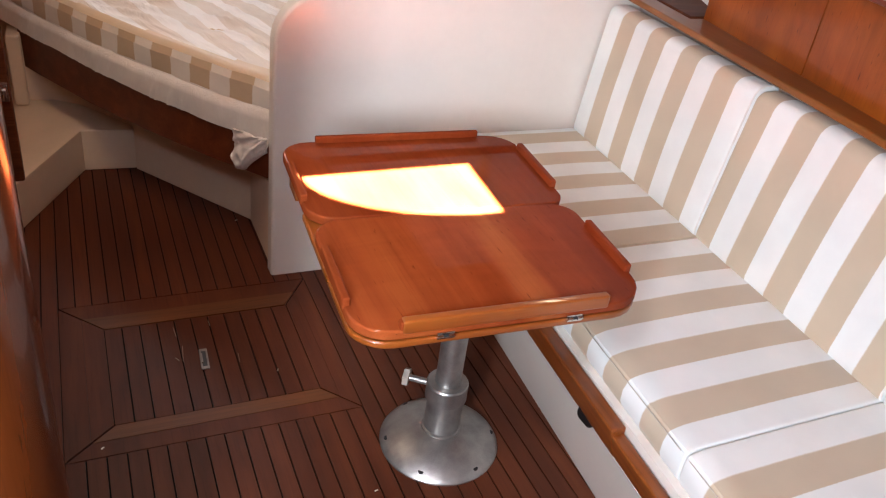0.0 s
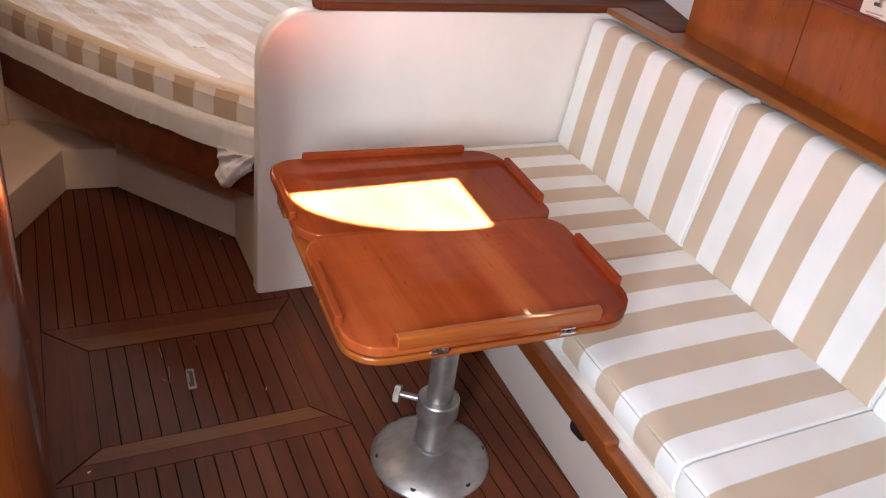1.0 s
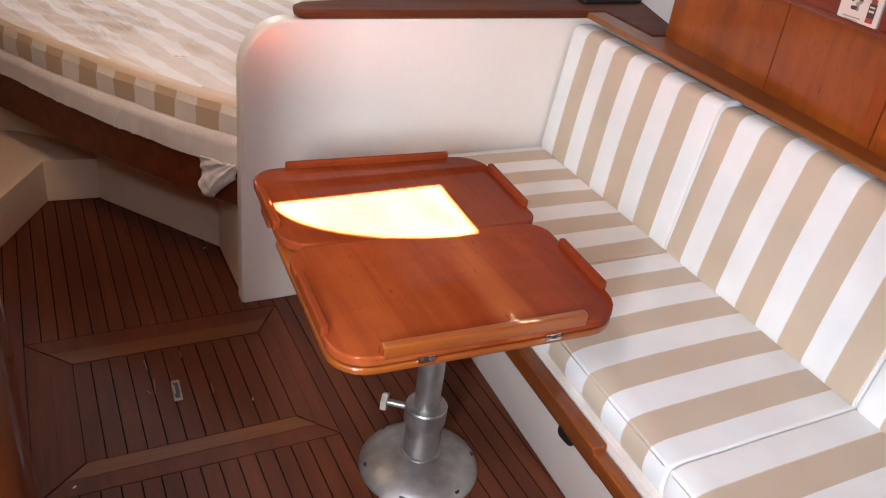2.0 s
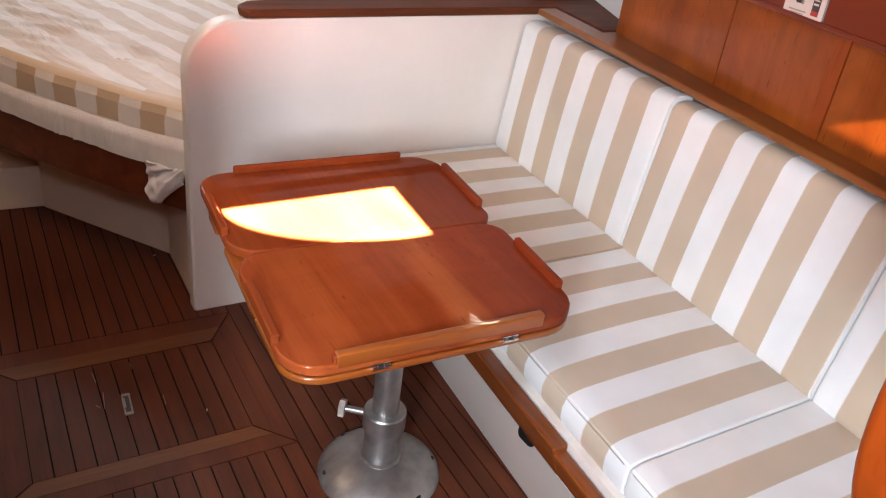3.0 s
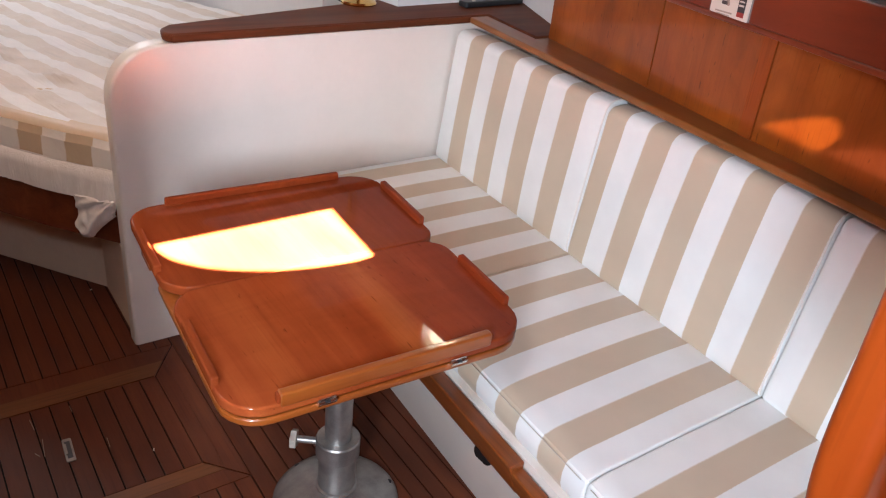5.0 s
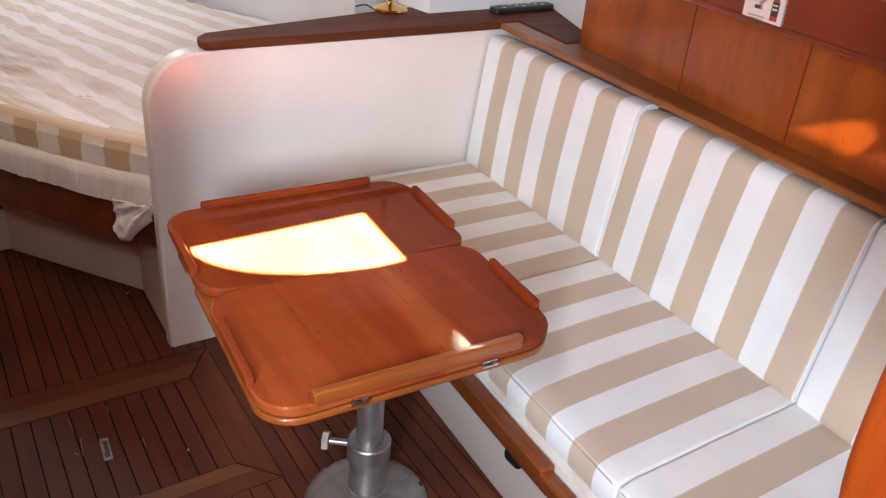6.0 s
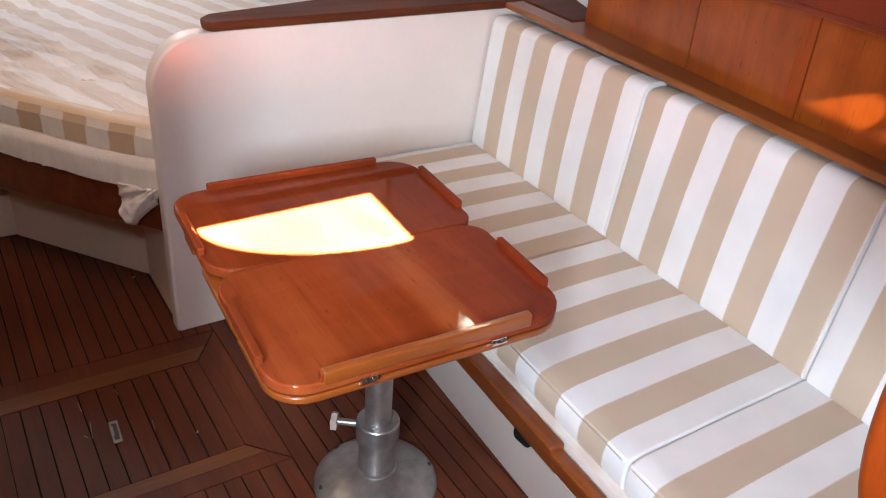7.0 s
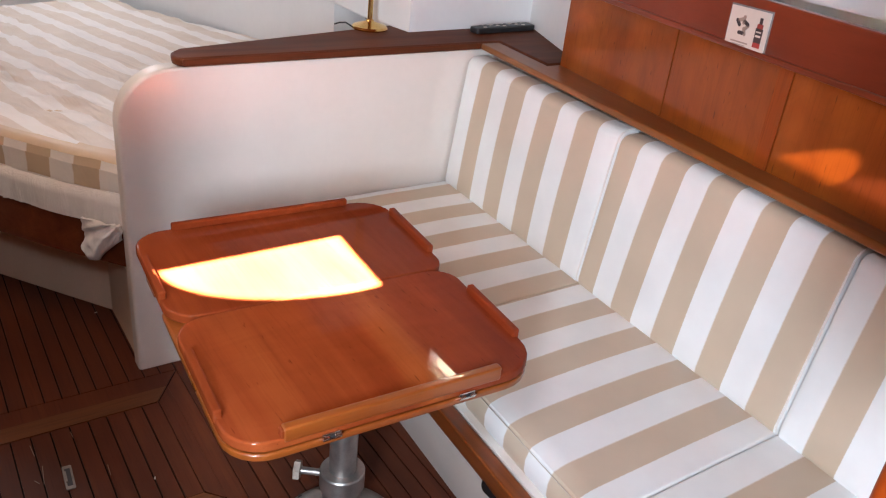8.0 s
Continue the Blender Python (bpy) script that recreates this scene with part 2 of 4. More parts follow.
# ---- mesh helpers ----
def finish(bm, name, mat, smooth=35):
    bmesh.ops.recalc_face_normals(bm, faces=bm.faces)
    me = bpy.data.meshes.new(name)
    bm.to_mesh(me)
    bm.free()
    me.materials.append(mat)
    if smooth:
        me.polygons.foreach_set("use_smooth", [True] * len(me.polygons))
        me.set_sharp_from_angle(angle=radians(smooth))
    return me


def part(name, bm, mat, parent=None, label="", smooth=35):
    """Links a bmesh as one mesh object under a thing or a part."""
    ob = new(name, finish(bm, name, mat, smooth))
    if smooth and smooth < 60:
        flat = ob.modifiers.new("even_shading", "WEIGHTED_NORMAL")
        flat.keep_sharp = True
    if parent:
        ob.parent = parent
        ob.matrix_parent_inverse = Matrix.Translation(-parent.matrix_world.translation) if parent.type == "EMPTY" else Matrix.Translation(-parent.location)
    if label:
        ob["label"] = label
    return ob


def thing(name, at, label, category, group="", kind=""):
    ob = new(name)
    ob.empty_display_size = 0.05
    ob.location = at
    bpy.context.view_layer.update()
    return tagged(ob, label, category, group, kind)


def setting(name, bm, mat, label="", smooth=35):
    return tagged(part(name, bm, mat, None, label, smooth), label, "", "", "structure")


def add_box(bm, lo, hi, r=0.0, seg=2):
    vs = bmesh.ops.create_cube(bm, size=1)["verts"]
    for v in vs:
        v.co = Vector([(a + b) / 2 + c * (b - a) for a, b, c in zip(lo, hi, v.co)])
    if r:
        es = list({e for v in vs for e in v.link_edges})
        bmesh.ops.bevel(bm, geom=es, offset=r, segments=seg, affect="EDGES", profile=0.5)
    return bm


def box(lo, hi, r=0.0, seg=2):
    return add_box(bmesh.new(), lo, hi, r, seg)


def prism(pts, z0, z1, r=0.0, seg=2, bm=None):
    """An upright prism over the plan polygon pts."""
    bm = bm or bmesh.new()
    a = [bm.verts.new((x, y, z0)) for x, y in pts]
    f = bm.faces.new(a)
    ex = bmesh.ops.extrude_face_region(bm, geom=[f])
    up = [g for g in ex["geom"] if isinstance(g, bmesh.types.BMVert)]
    for v in up:
        v.co.z = z1
    if r:
        top = {e for v in up for e in v.link_edges if all(w in up for w in e.verts)}
        low = {e for e in f.edges} if f.is_valid else set()
        bmesh.ops.bevel(bm, geom=list(top | low), offset=r, segments=seg, affect="EDGES", profile=0.5)
    return bm


def rounded(x0, y0, x1, y1, r, n=6):
    """A rectangle's plan outline with rounded corners; r: one radius or four (from the low corner, anticlockwise)."""
    rs = r if isinstance(r, tuple) else (r,) * 4
    pts = []
    for (cx, cy, a), q in zip(((x0, y0, 180), (x1, y0, 270), (x1, y1, 0), (x0, y1, 90)), rs):
        sx, sy = (1 if cx == x0 else -1), (1 if cy == y0 else -1)
        if q <= 0:
            pts.append((cx, cy))
            continue
        for i in range(n + 1):
            t = radians(a + 90 * i / n)
            pts.append((cx + sx * q + q * math.cos(t), cy + sy * q + q * math.sin(t)))
    return pts


def lathe(profile, at, n=40, bm=None):
    """A turned body: profile of (radius, z) from the foot to the top."""
    bm = bm or bmesh.new()
    rings = []
    for r, z in profile:
        rings.append([bm.verts.new((at[0] + r * math.cos(2 * math.pi * i / n), at[1] + r * math.sin(2 * math.pi * i / n), at[2] + z)) for i in range(n)])
    for a, b in zip(rings, rings[1:]):
        for i in range(n):
            bm.faces.new((a[i], a[(i + 1) % n], b[(i + 1) % n], b[i]))
    bm.faces.new(rings[0][::-1])
    bm.faces.new(rings[-1])
    return bm


def rod(p, q, r, n=12, bm=None):
    bm = bm or bmesh.new()
    d = Vector(q) - Vector(p)
    m = Matrix.Translation((Vector(p) + Vector(q)) / 2) @ d.to_track_quat("Z", "Y").to_matrix().to_4x4()
    bmesh.ops.create_cone(bm, cap_ends=True, segments=n, radius1=r, radius2=r, depth=d.length, matrix=m)
    return bm


def sweep(profile, path, bm=None):
    """A closed profile of (out, up) carried along plan points (x, y, z), out to the right of the way."""
    bm = bm or bmesh.new()
    rings = []
    for i, p in enumerate(path):
        a, b = Vector(path[max(i - 1, 0)]), Vector(path[min(i + 1, len(path) - 1)])
        d = (b - a)
        d.z = 0
        d.normalize()
        out = Vector((d.y, -d.x, 0))
        rings.append([bm.verts.new(Vector(p) + out * o + Vector((0, 0, u))) for o, u in profile])
    n = len(profile)
    for a, b in zip(rings, rings[1:]):
        for i in range(n):
            bm.faces.new((a[i], a[(i + 1) % n], b[(i + 1) % n], b[i]))
    bm.faces.new(rings[0][::-1])
    bm.faces.new(rings[-1])
    return bm


def sheared(bm, k=0.06, y0=0.17):
    """The settee's side of the boat narrows aft."""
    for v in bm.verts:
        v.co.x += k * (v.co.y - y0)
    return bm


# ---- setting: floor ----
FLOOR_Y0, FLOOR_Y1 = -2.95, 1.12
sub = setting("floor", box((-1.5, FLOOR_Y0, -0.05), (1.0, FLOOR_Y1, -0.004)), M_CAULK, "teak-planked cabin sole with black caulked seams")
tagged(sub, category="floor")
# hatch in the floor
HX0, HX1, HY0, HY1 = -0.636, 0.110, -0.508, 0.130
IX0, IX1, IY0, IY1 = -0.518, 0.020, -0.408, 0.0
PITCH, GAP = (0.110 + 0.636) / 16, 0.0042


def plank(x0, x1, y0, y1, mat=None):
    bm = box((x0 + GAP / 2, y0 + GAP / 2, -0.004), (x1 - GAP / 2, y1 - GAP / 2, 0.0))
    return part("plank", bm, mat or M_TEAK, sub, smooth=0)


x = HX0 - 18 * PITCH
while x < 0.66:
    x1 = x + PITCH
    inside = x1 > HX0 + 0.002 and x < HX1 - 0.002
    if inside:
        plank(x, x1, FLOOR_Y0, HY0)
        plank(x, x1, HY1, FLOOR_Y1)
    else:
        plank(x, x1, FLOOR_Y0, FLOOR_Y1)
    x = x1

hatch = thing("floor_hatch", (-0.25, -0.2, 0), "lifting teak floor hatch with mitred border and ring pull", "floor hatch")
n_in = 11
for i in range(n_in):
    w = (IX1 - IX0) / n_in
    part("slat", box((IX0 + i * w + GAP / 2, IY0 + GAP / 2, -0.004), (IX0 + (i + 1) * w - GAP / 2, IY1 - GAP / 2, 0.0)), M_TEAK, hatch, smooth=0)


def mitred(a, b, c, d, mat):
    """One border board between the hatch's inner and outer corners, split along its length."""
    def shrink(pts):
        m = sum((Vector((*p, 0)) for p in pts), Vector()) / 4
        out = []
        for p in pts:
            v = Vector((*p, 0))
            w = v + (m - v).normalized() * GAP * 0.8
            out.append((w.x, w.y))
        return out
    mid = lambda p, q, f: (p[0] + (q[0] - p[0]) * f, p[1] + (q[1] - p[1]) * f)
    e, f = mid(a, d, 0.52), mid(b, c, 0.52)
    part("border_board", prism(shrink([a, b, f, e]), -0.004, 0.0), mat[0], hatch, smooth=0)
    part("border_board", prism(shrink([e, f, c, d]), -0.004, 0.001), mat[1], hatch, smooth=0)


# inner boards near and far are lighter: wear and varnish sheen in one colour
mitred((HX0, HY0), (HX1, HY0), (IX1, IY0), (IX0, IY0), (M_TEAK, M_TEAK_X))
mitred((HX1, HY1), (HX0, HY1), (IX0, IY1), (IX1, IY1), (M_TEAK, M_TEAK_X))
mitred((HX0, HY1), (HX0, HY0), (IX0, IY0), (IX0, IY1), (M_TEAK, M_TEAK))
mitred((HX1, HY0), (HX1, HY1), (IX1, IY1), (IX1, IY0), (M_TEAK, M_TEAK))
pull_m = Matrix.Translation((-0.265, -0.205, 0.001)) @ Matrix.Rotation(radians(-3), 4, "Z")
bm = prism(rounded(-0.0115, -0.045, 0.0115, 0.045, 0.004), 0.0, 0.003, 0.001)
bmesh.ops.transform(bm, matrix=pull_m, verts=bm.verts)
pull = part("pull_plate", bm, M_PULL, hatch, "small stainless flush pull")
bm = box((-0.0065, -0.033, 0.003), (0.0065, 0.033, 0.0035))
bmesh.ops.transform(bm, matrix=pull_m, verts=bm.verts)
part("recess", bm, M_SCREW, pull)
bm = sweep([(-0.002, 0), (0.002, 0), (0.002, 0.004), (-0.002, 0.004)], [(-0.006, -0.02, 0.0035), (-0.006, 0.02, 0.0035)])
bmesh.ops.transform(bm, matrix=pull_m, verts=bm.verts)
part("ring", bm, M_PULL, pull)

M_SCUFF = plain("pale_scuff", (0.30, 0.22, 0.17), 0.8)
for x, y, length, turn in ((-0.327, -0.060, 0.050, 4), (-0.318, -0.165, 0.075, -6), (-0.336, -0.185, 0.020, 30), (-0.225, -0.040, 0.030, 2), (-0.17, -0.22, 0.045, -3)):
    bm = prism([(-0.0006, -length / 2), (0.0007, -length / 2.4), (0.0005, length / 2), (-0.0007, length / 2.3)], 0.0, 0.0006)
    bmesh.ops.transform(bm, matrix=Matrix.Translation((x, y, 0.0)) @ Matrix.Rotation(radians(turn), 4, "Z"), verts=bm.verts)
    part("scuff", bm, M_SCUFF, hatch, "pale scratch in the varnish", smooth=0)

# ---- setting: bulkhead ----
BX0, BY0, BY1, BTOP = 0.012, 0.172, 0.235, 0.935


def arch(x0, x1, z0, z1, r, n=10):
    pts = [(x0, z0), (x1, z0), (x1, z1)]
    for i in range(n + 1):
        a = radians(90 + 90 * i / n)
        pts.append((x0 + r + r * math.cos(a), z1 - r + r * math.sin(a)))
    return pts


bm = bmesh.new()
vs = [bm.verts.new((x, BY0, z)) for x, z in arch(BX0, 1.62, 0.0, BTOP, 0.15)]
f = bm.faces.new(vs)
ex = bmesh.ops.extrude_face_region(bm, geom=[f])
for g in ex["geom"]:
    if isinstance(g, bmesh.types.BMVert):
        g.co.y = BY1
round_edges = [e for e in bm.edges if abs(e.verts[0].co.y - e.verts[1].co.y) < 1e-5 and min(v.co.z for v in e.verts) > 0.3 and max(v.co.x for v in e.verts) < 1.6 or
               abs(e.verts[0].co.y - e.verts[1].co.y) < 1e-5 and max(v.co.x for v in e.verts) < 0.1]
bmesh.ops.bevel(bm, geom=round_edges, offset=0.011, segments=4, affect="EDGES", profile=0.5)
tagged(setting("wall_bulkhead", bm, M_WHITE, "white moulded half bulkhead with rounded corner"), category="wall")
# ---- berth base and step ----
F1, F2, F3, F4 = (0.022, 0.551), (-0.331, 1.031), (-0.518, 1.04), (-0.735, 0.62)
bm = prism([(0.022, BY1), F1, F2, (-0.331, 2.6), (1.3, 2.6), (1.3, BY1)], 0.0, 0.30)
tagged(setting("wall_berth_base", bm, M_CREAM, "cream moulded berth base"), category="berth base")
bm = prism([F2, F3, F4, (-1.6, 0.66), (-1.6, 2.6), (-0.331, 2.6)], 0.0, 0.17, 0.008)
tagged(setting("step", bm, M_CREAM, "cream moulded step in front of the berth"), category="step")

bm = prism([(-0.742, 1.362), (-0.595, 1.35), (-0.51, 1.29), (-0.331, 1.06), (-0.331, 1.5), (-0.742, 1.8)], 0.168, 0.438, 0.006, 3)
tagged(setting("wall_berth_riser", bm, M_CREAM, "cream moulded riser under the berth front"), category="berth base")

# ---- berth ----
EDGE = [(0.05, 0.264), (-0.12, 0.47), (-0.30, 0.72), (-0.46, 0.97), (-0.62, 1.26), (-0.80, 1.62), (-0.95, 2.0)]
berth = thing("berth", (-0.3, 1.4, 0.3), "double berth with dark wooden front board and white base", "berth")
part("front_board", sweep([(0.0, 0.313), (0.018, 0.313), (0.018, 0.47), (0.0, 0.47)], [(x, y, 0) for x, y in [(-0.684, 1.385)] + EDGE[4::-1]]), M_BERTH, berth)
part("bunk_board", prism(EDGE + [(-0.95, 2.6), (1.3, 2.6), (1.3, BY1 + 0.005), (0.022, BY1 + 0.005)], 0.44, 0.455), M_WHITE, berth)


def along_edge(inset, n=60):
    """Points of the berth's front edge, set in by some metres."""
    pts = []
    P = [Vector((x, y, 0)) for x, y in EDGE]
    seg = [(b - a).length for a, b in zip(P, P[1:])]
    total = sum(seg)
    for i in range(n + 1):
        s = total * i / n
        k = 0
        while k < len(seg) - 1 and s > seg[k]:
            s -= seg[k]
            k += 1
        d = (P[k + 1] - P[k]).normalized()
        pts.append(P[k] + d * s + Vector((d.y, -d.x, 0)) * -(-inset))
    return pts


def padded(z0, z1, inset, round_r, wob, seed, far=2.5, rows=40):
    """A mattress over the berth: its front follows the edge, its top is uneven."""
    bm = bmesh.new()
    front = along_edge(inset, 70)
    prof = [(0.0, z0), (0.0, z0 + (z1 - z0) * 0.33), (0.0, z0 + (z1 - z0) * 0.66), (0.004, z1 - round_r), (round_r * 0.35, z1 - round_r * 0.3), (round_r, z1)]
    grid = []
    for i, p in enumerate(front):
        a, b = front[max(i - 1, 0)], front[min(i + 1, len(front) - 1)]
        d = (b - a).normalized()
        inn = Vector((d.y, -d.x, 0))
        col = []
        for o, z in prof:
            q = p + inn * o
            w = noise.noise(Vector((i * 0.35, z * 18, seed))) * wob * 0.5
            col.append(bm.verts.new((q + inn * w + Vector((0, 0, z)))))
        q = p + inn * round_r
        for j in range(1, rows + 1):
            f = j / rows
            r = q + inn * (1.5 * f)
            h = noise.noise(Vector((r.x * 3.0, r.y * 9.0, seed))) * wob + noise.noise(Vector((r.x * 9, r.y * 22, seed + 3))) * wob * 0.45
            bend = noise.noise(Vector((r.x * 2.2, r.y * 2.2, seed + 8))) * 2.5
            h += (1 - abs(math.sin(r.x * 22 + r.y * 31 + bend * 2.2))) ** 2 * wob * 2.6 * max(0, noise.noise(Vector((r.x * 4, r.y * 5, seed + 5))) + 0.5) * min(1, max(0.1, (0.14 - r.x) / 0.2))
            col.append(bm.verts.new((r.x, r.y, z1 + h * min(1, f * 8))))
        grid.append(col)
    for a, b in zip(grid, grid[1:]):
        for k in range(len(a) - 1):
            bm.faces.new((a[k], b[k], b[k + 1], a[k + 1]))
    return bm


def clipped(bm, planes):
    """Cuts away what lies beyond the planes (point, normal)."""
    for co, no in planes:
        geom = list(bm.verts) + list(bm.edges) + list(bm.faces)
        bmesh.ops.bisect_plane(bm, geom=geom, plane_co=co, plane_no=no, clear_outer=True)
    return bm


CUT = [((0, BY1 + 0.004, 0), (0, -1, 0)), ((1.0, 1.5, 0), (0.926, 0.377, 0)), ((0.98, 0, 0), (1, 0, 0))]
matt = padded(0.455, 0.54, 0.004, 0.02, 0.005, 1.0, rows=6)
mattress = tagged(part("mattress", clipped(matt, CUT), M_SHEET), "berth mattress under a white fitted sheet", "mattress")
# the sheet hangs over the front board
bm = bmesh.new()
path = along_edge(-0.014, 270)
rows = []
for i, p in enumerate(path):
    a, b = path[max(i - 1, 0)], path[min(i + 1, len(path) - 1)]
    d = (b - a).normalized()
    out = Vector((-d.y, d.x, 0))
    i /= 3
    low = 0.438 + 0.004 * noise.noise(Vector((i * 0.10, 0, 5))) + 0.022 * min(1, i / 50)
    row = []
    for k in range(7):
        f = k / 6
        w = noise.noise(Vector((i * 0.55, f * 1.2, 9))) * 0.003 + noise.noise(Vector((i * 0.16, f, 2))) * 0.003
        w += (abs(noise.noise(Vector((i * 1.1 + f * 1.5, f * 0.8, 4)))) - 0.2) * 0.016 * max(0, noise.noise(Vector((i * 0.12, 0, 6))) + 0.45) * (1 - 0.6 * f)
        row.append(bm.verts.new(p + out * (w + 0.004 + 0.012 * (1 - f) * 0.6 - 0.02 * max(0, f - 0.85) * 6) + Vector((0, 0, low + (0.538 - low) * f))))
    rows.append(row)
for a, b in zip(rows, rows[1:]):
    for k in range(6):
        bm.faces.new((a[k], b[k], b[k + 1], a[k + 1]))
part("skirt", clipped(bm, CUT[:1]), M_SHEET, mattress, "creased sheet edge", 80)
# loose corner of the sheet, hanging in folds over the end of the board
def hanging_corner(n=34, m=26):
    """A folded cloth flap: pleats run down from its upper inner corner, the hem slants up towards the bulkhead."""
    bm = bmesh.new()
    along, out = Vector((0.62, -0.78, 0)), Vector((-0.78, -0.62, 0))
    faces = []
    for back in (0, 1):
        grid = []
        for i in range(n + 1):
            u = i / n
            hem = 0.329 + 0.022 * (1 - min(1, u / 0.16)) ** 2 + 0.085 * max(0, (u - 0.38) / 0.62) ** 0.8
            row = []
            for k in range(m + 1):
                f = k / m
                z = 0.462 + (hem - 0.462) * f
                fan = math.atan2(0.462 - z + 0.015, 0.140 - u * 0.128)
                pleat = 0.009 * math.sin(fan * 9.0 + 0.7) * min(1, f * 2.2) + 0.004 * math.sin(fan * 21 + u * 3)
                crumple = 0.006 * noise.noise(Vector((u * 5, f * 5, 3))) + 0.0025 * noise.noise(Vector((u * 14, f * 12, 8)))
                puff = 0.016 * math.sin(math.pi * min(1, u * 0.85 + 0.12)) * (0.55 + 0.45 * f) - 0.010 * max(0, f - 0.86) / 0.14
                o = 0.021 + pleat + crumple + puff - (0.008 if back else 0)
                p = Vector((-0.056, 0.359, z)) + along * (u * 0.128 - 0.006 * f * (1 - u)) + out * max(o, 0.004 if back else 0.009)
                row.append(bm.verts.new(p))
            grid.append(row)
        faces.append(grid)
        for a, b in zip(grid, grid[1:]):
            for k in range(m):
                bm.faces.new((a[k], b[k], b[k + 1], a[k + 1]))
    fr, bk = faces
    rim = [(i, 0) for i in range(n)] + [(n, k) for k in range(m)] + [(i, m) for i in range(n, 0, -1)] + [(0, k) for k in range(m, 0, -1)]
    for (i, k), (p, q) in zip(rim, rim[1:] + rim[:1]):
        bm.faces.new((fr[i][k], fr[p][q], bk[p][q], bk[i][k]))
    return bm


part("loose_corner", clipped(hanging_corner(), CUT[:1]), M_SHEET, mattress, "bunched loose corner of the sheet", 80)
cushion = thing("bed_cushion", (-0.1, 1.0, 0.54), "tan and white striped berth cushion with rumpled cover", "cushion")
cover = padded(0.536, 0.632, 0.010, 0.036, 0.0115, 7.0, rows=110)
side = cover.copy()
bmesh.ops.delete(side, geom=[f for f in side.faces if f.calc_center_median().z > 0.6235 or abs(f.normal.z) > 0.75], context="FACES")
bmesh.ops.delete(cover, geom=[f for f in cover.faces if not (f.calc_center_median().z > 0.6235 or abs(f.normal.z) > 0.75)], context="FACES")
band = cover.copy()
FRONT = along_edge(0.010, 120)


def in_from_edge(f):
    c = f.calc_center_median()
    return min((Vector((c.x, c.y, 0)) - p).length for p in FRONT)


NEAR_BAND = lambda f: in_from_edge(f) < 0.075 * min(1, max(0.25, 1 - f.calc_center_median().y * 0.55 + 0.2))
bmesh.ops.delete(band, geom=[f for f in band.faces if not NEAR_BAND(f)], context="FACES")
bmesh.ops.delete(cover, geom=[f for f in cover.faces if NEAR_BAND(f)], context="FACES")
part("edge_band", clipped(band, CUT), M_BED_TAN, cushion, "tan front band", 80)
part("cover", clipped(cover, CUT), M_BED, cushion, "rumpled striped cover", 80)
part("boxing", clipped(side, CUT[:1]), M_BED_SIDE, cushion, "striped side panel", 80)

# ---- settee ----
settee = thing("settee_base", (0.7, -0.9, 0), "white moulded settee base with sloping front", "settee")
prof = [(0.643, 0.0), (0.538, 0.302), (0.548, 0.302), (0.548, 0.3945), (1.25, 0.3945), (1.25, 0.0)]
bm = bmesh.new()
a = [bm.verts.new((x, -2.5, z)) for x, z in prof]
b = [bm.verts.new((x, BY0 - 0.002, z)) for x, z in prof]
for i in range(len(prof)):
    bm.faces.new((a[i], a[(i + 1) % len(prof)], b[(i + 1) % len(prof)], b[i]))
bm.faces.new(a[::-1]); bm.faces.new(b)
part("base", sheared(bm), M_WHITE, settee)
part("back_panel", sheared(box((1.245, -2.4, 0.396), (1.265, BY0 - 0.01, 0.926))), M_WHITE, settee)


def front_rail(y0, y1, top, slim=0.0):
    """A board along the seat's foot; its face slopes, its end is rounded off."""
    bm = bmesh.new()
    face = 0.535 - 0.031 * (top - 0.303) / 0.089
    prof = [(0.535 + slim, 0.303 + slim), (face + slim, top), (0.546 - slim, top), (0.546 - slim, 0.303 + slim)]
    a = [bm.verts.new((x, y0, z)) for x, z in prof]
    b = [bm.verts.new((x, y1, z)) for x, z in prof]
    for i in range(4):
        bm.faces.new((a[i], a[(i + 1) % 4], b[(i + 1) % 4], b[i]))
    bm.faces.new(a[::-1]); bm.faces.new(b)
    bmesh.ops.bevel(bm, geom=list(bm.edges), offset=0.0065, segments=4, affect="EDGES", profile=0.5)
    return sheared(bm)


# flat black oval: the hole's dark inside is put into its colour
bm = prism(rounded(-0.018, -0.03, 0.018, 0.03, 0.017, 5), 0, 0.0012)
bmesh.ops.transform(bm, matrix=Matrix.Translation((0.4652, -0.985, 0.311)) @ Matrix.Rotation(radians(3.4), 4, "Z") @ Matrix.Rotation(radians(-70.5), 4, "Y"), verts=bm.verts)
part("hand_hole", bm, M_CAULK, settee, "dark oval finger hole")
rail = part("front_rail", front_rail(-1.11, 0.165, 0.392), M_RAIL, settee, "varnished cherry front rail")
part("low_rail", front_rail(-2.5, -1.085, 0.376, 0.001), M_RAIL, rail)


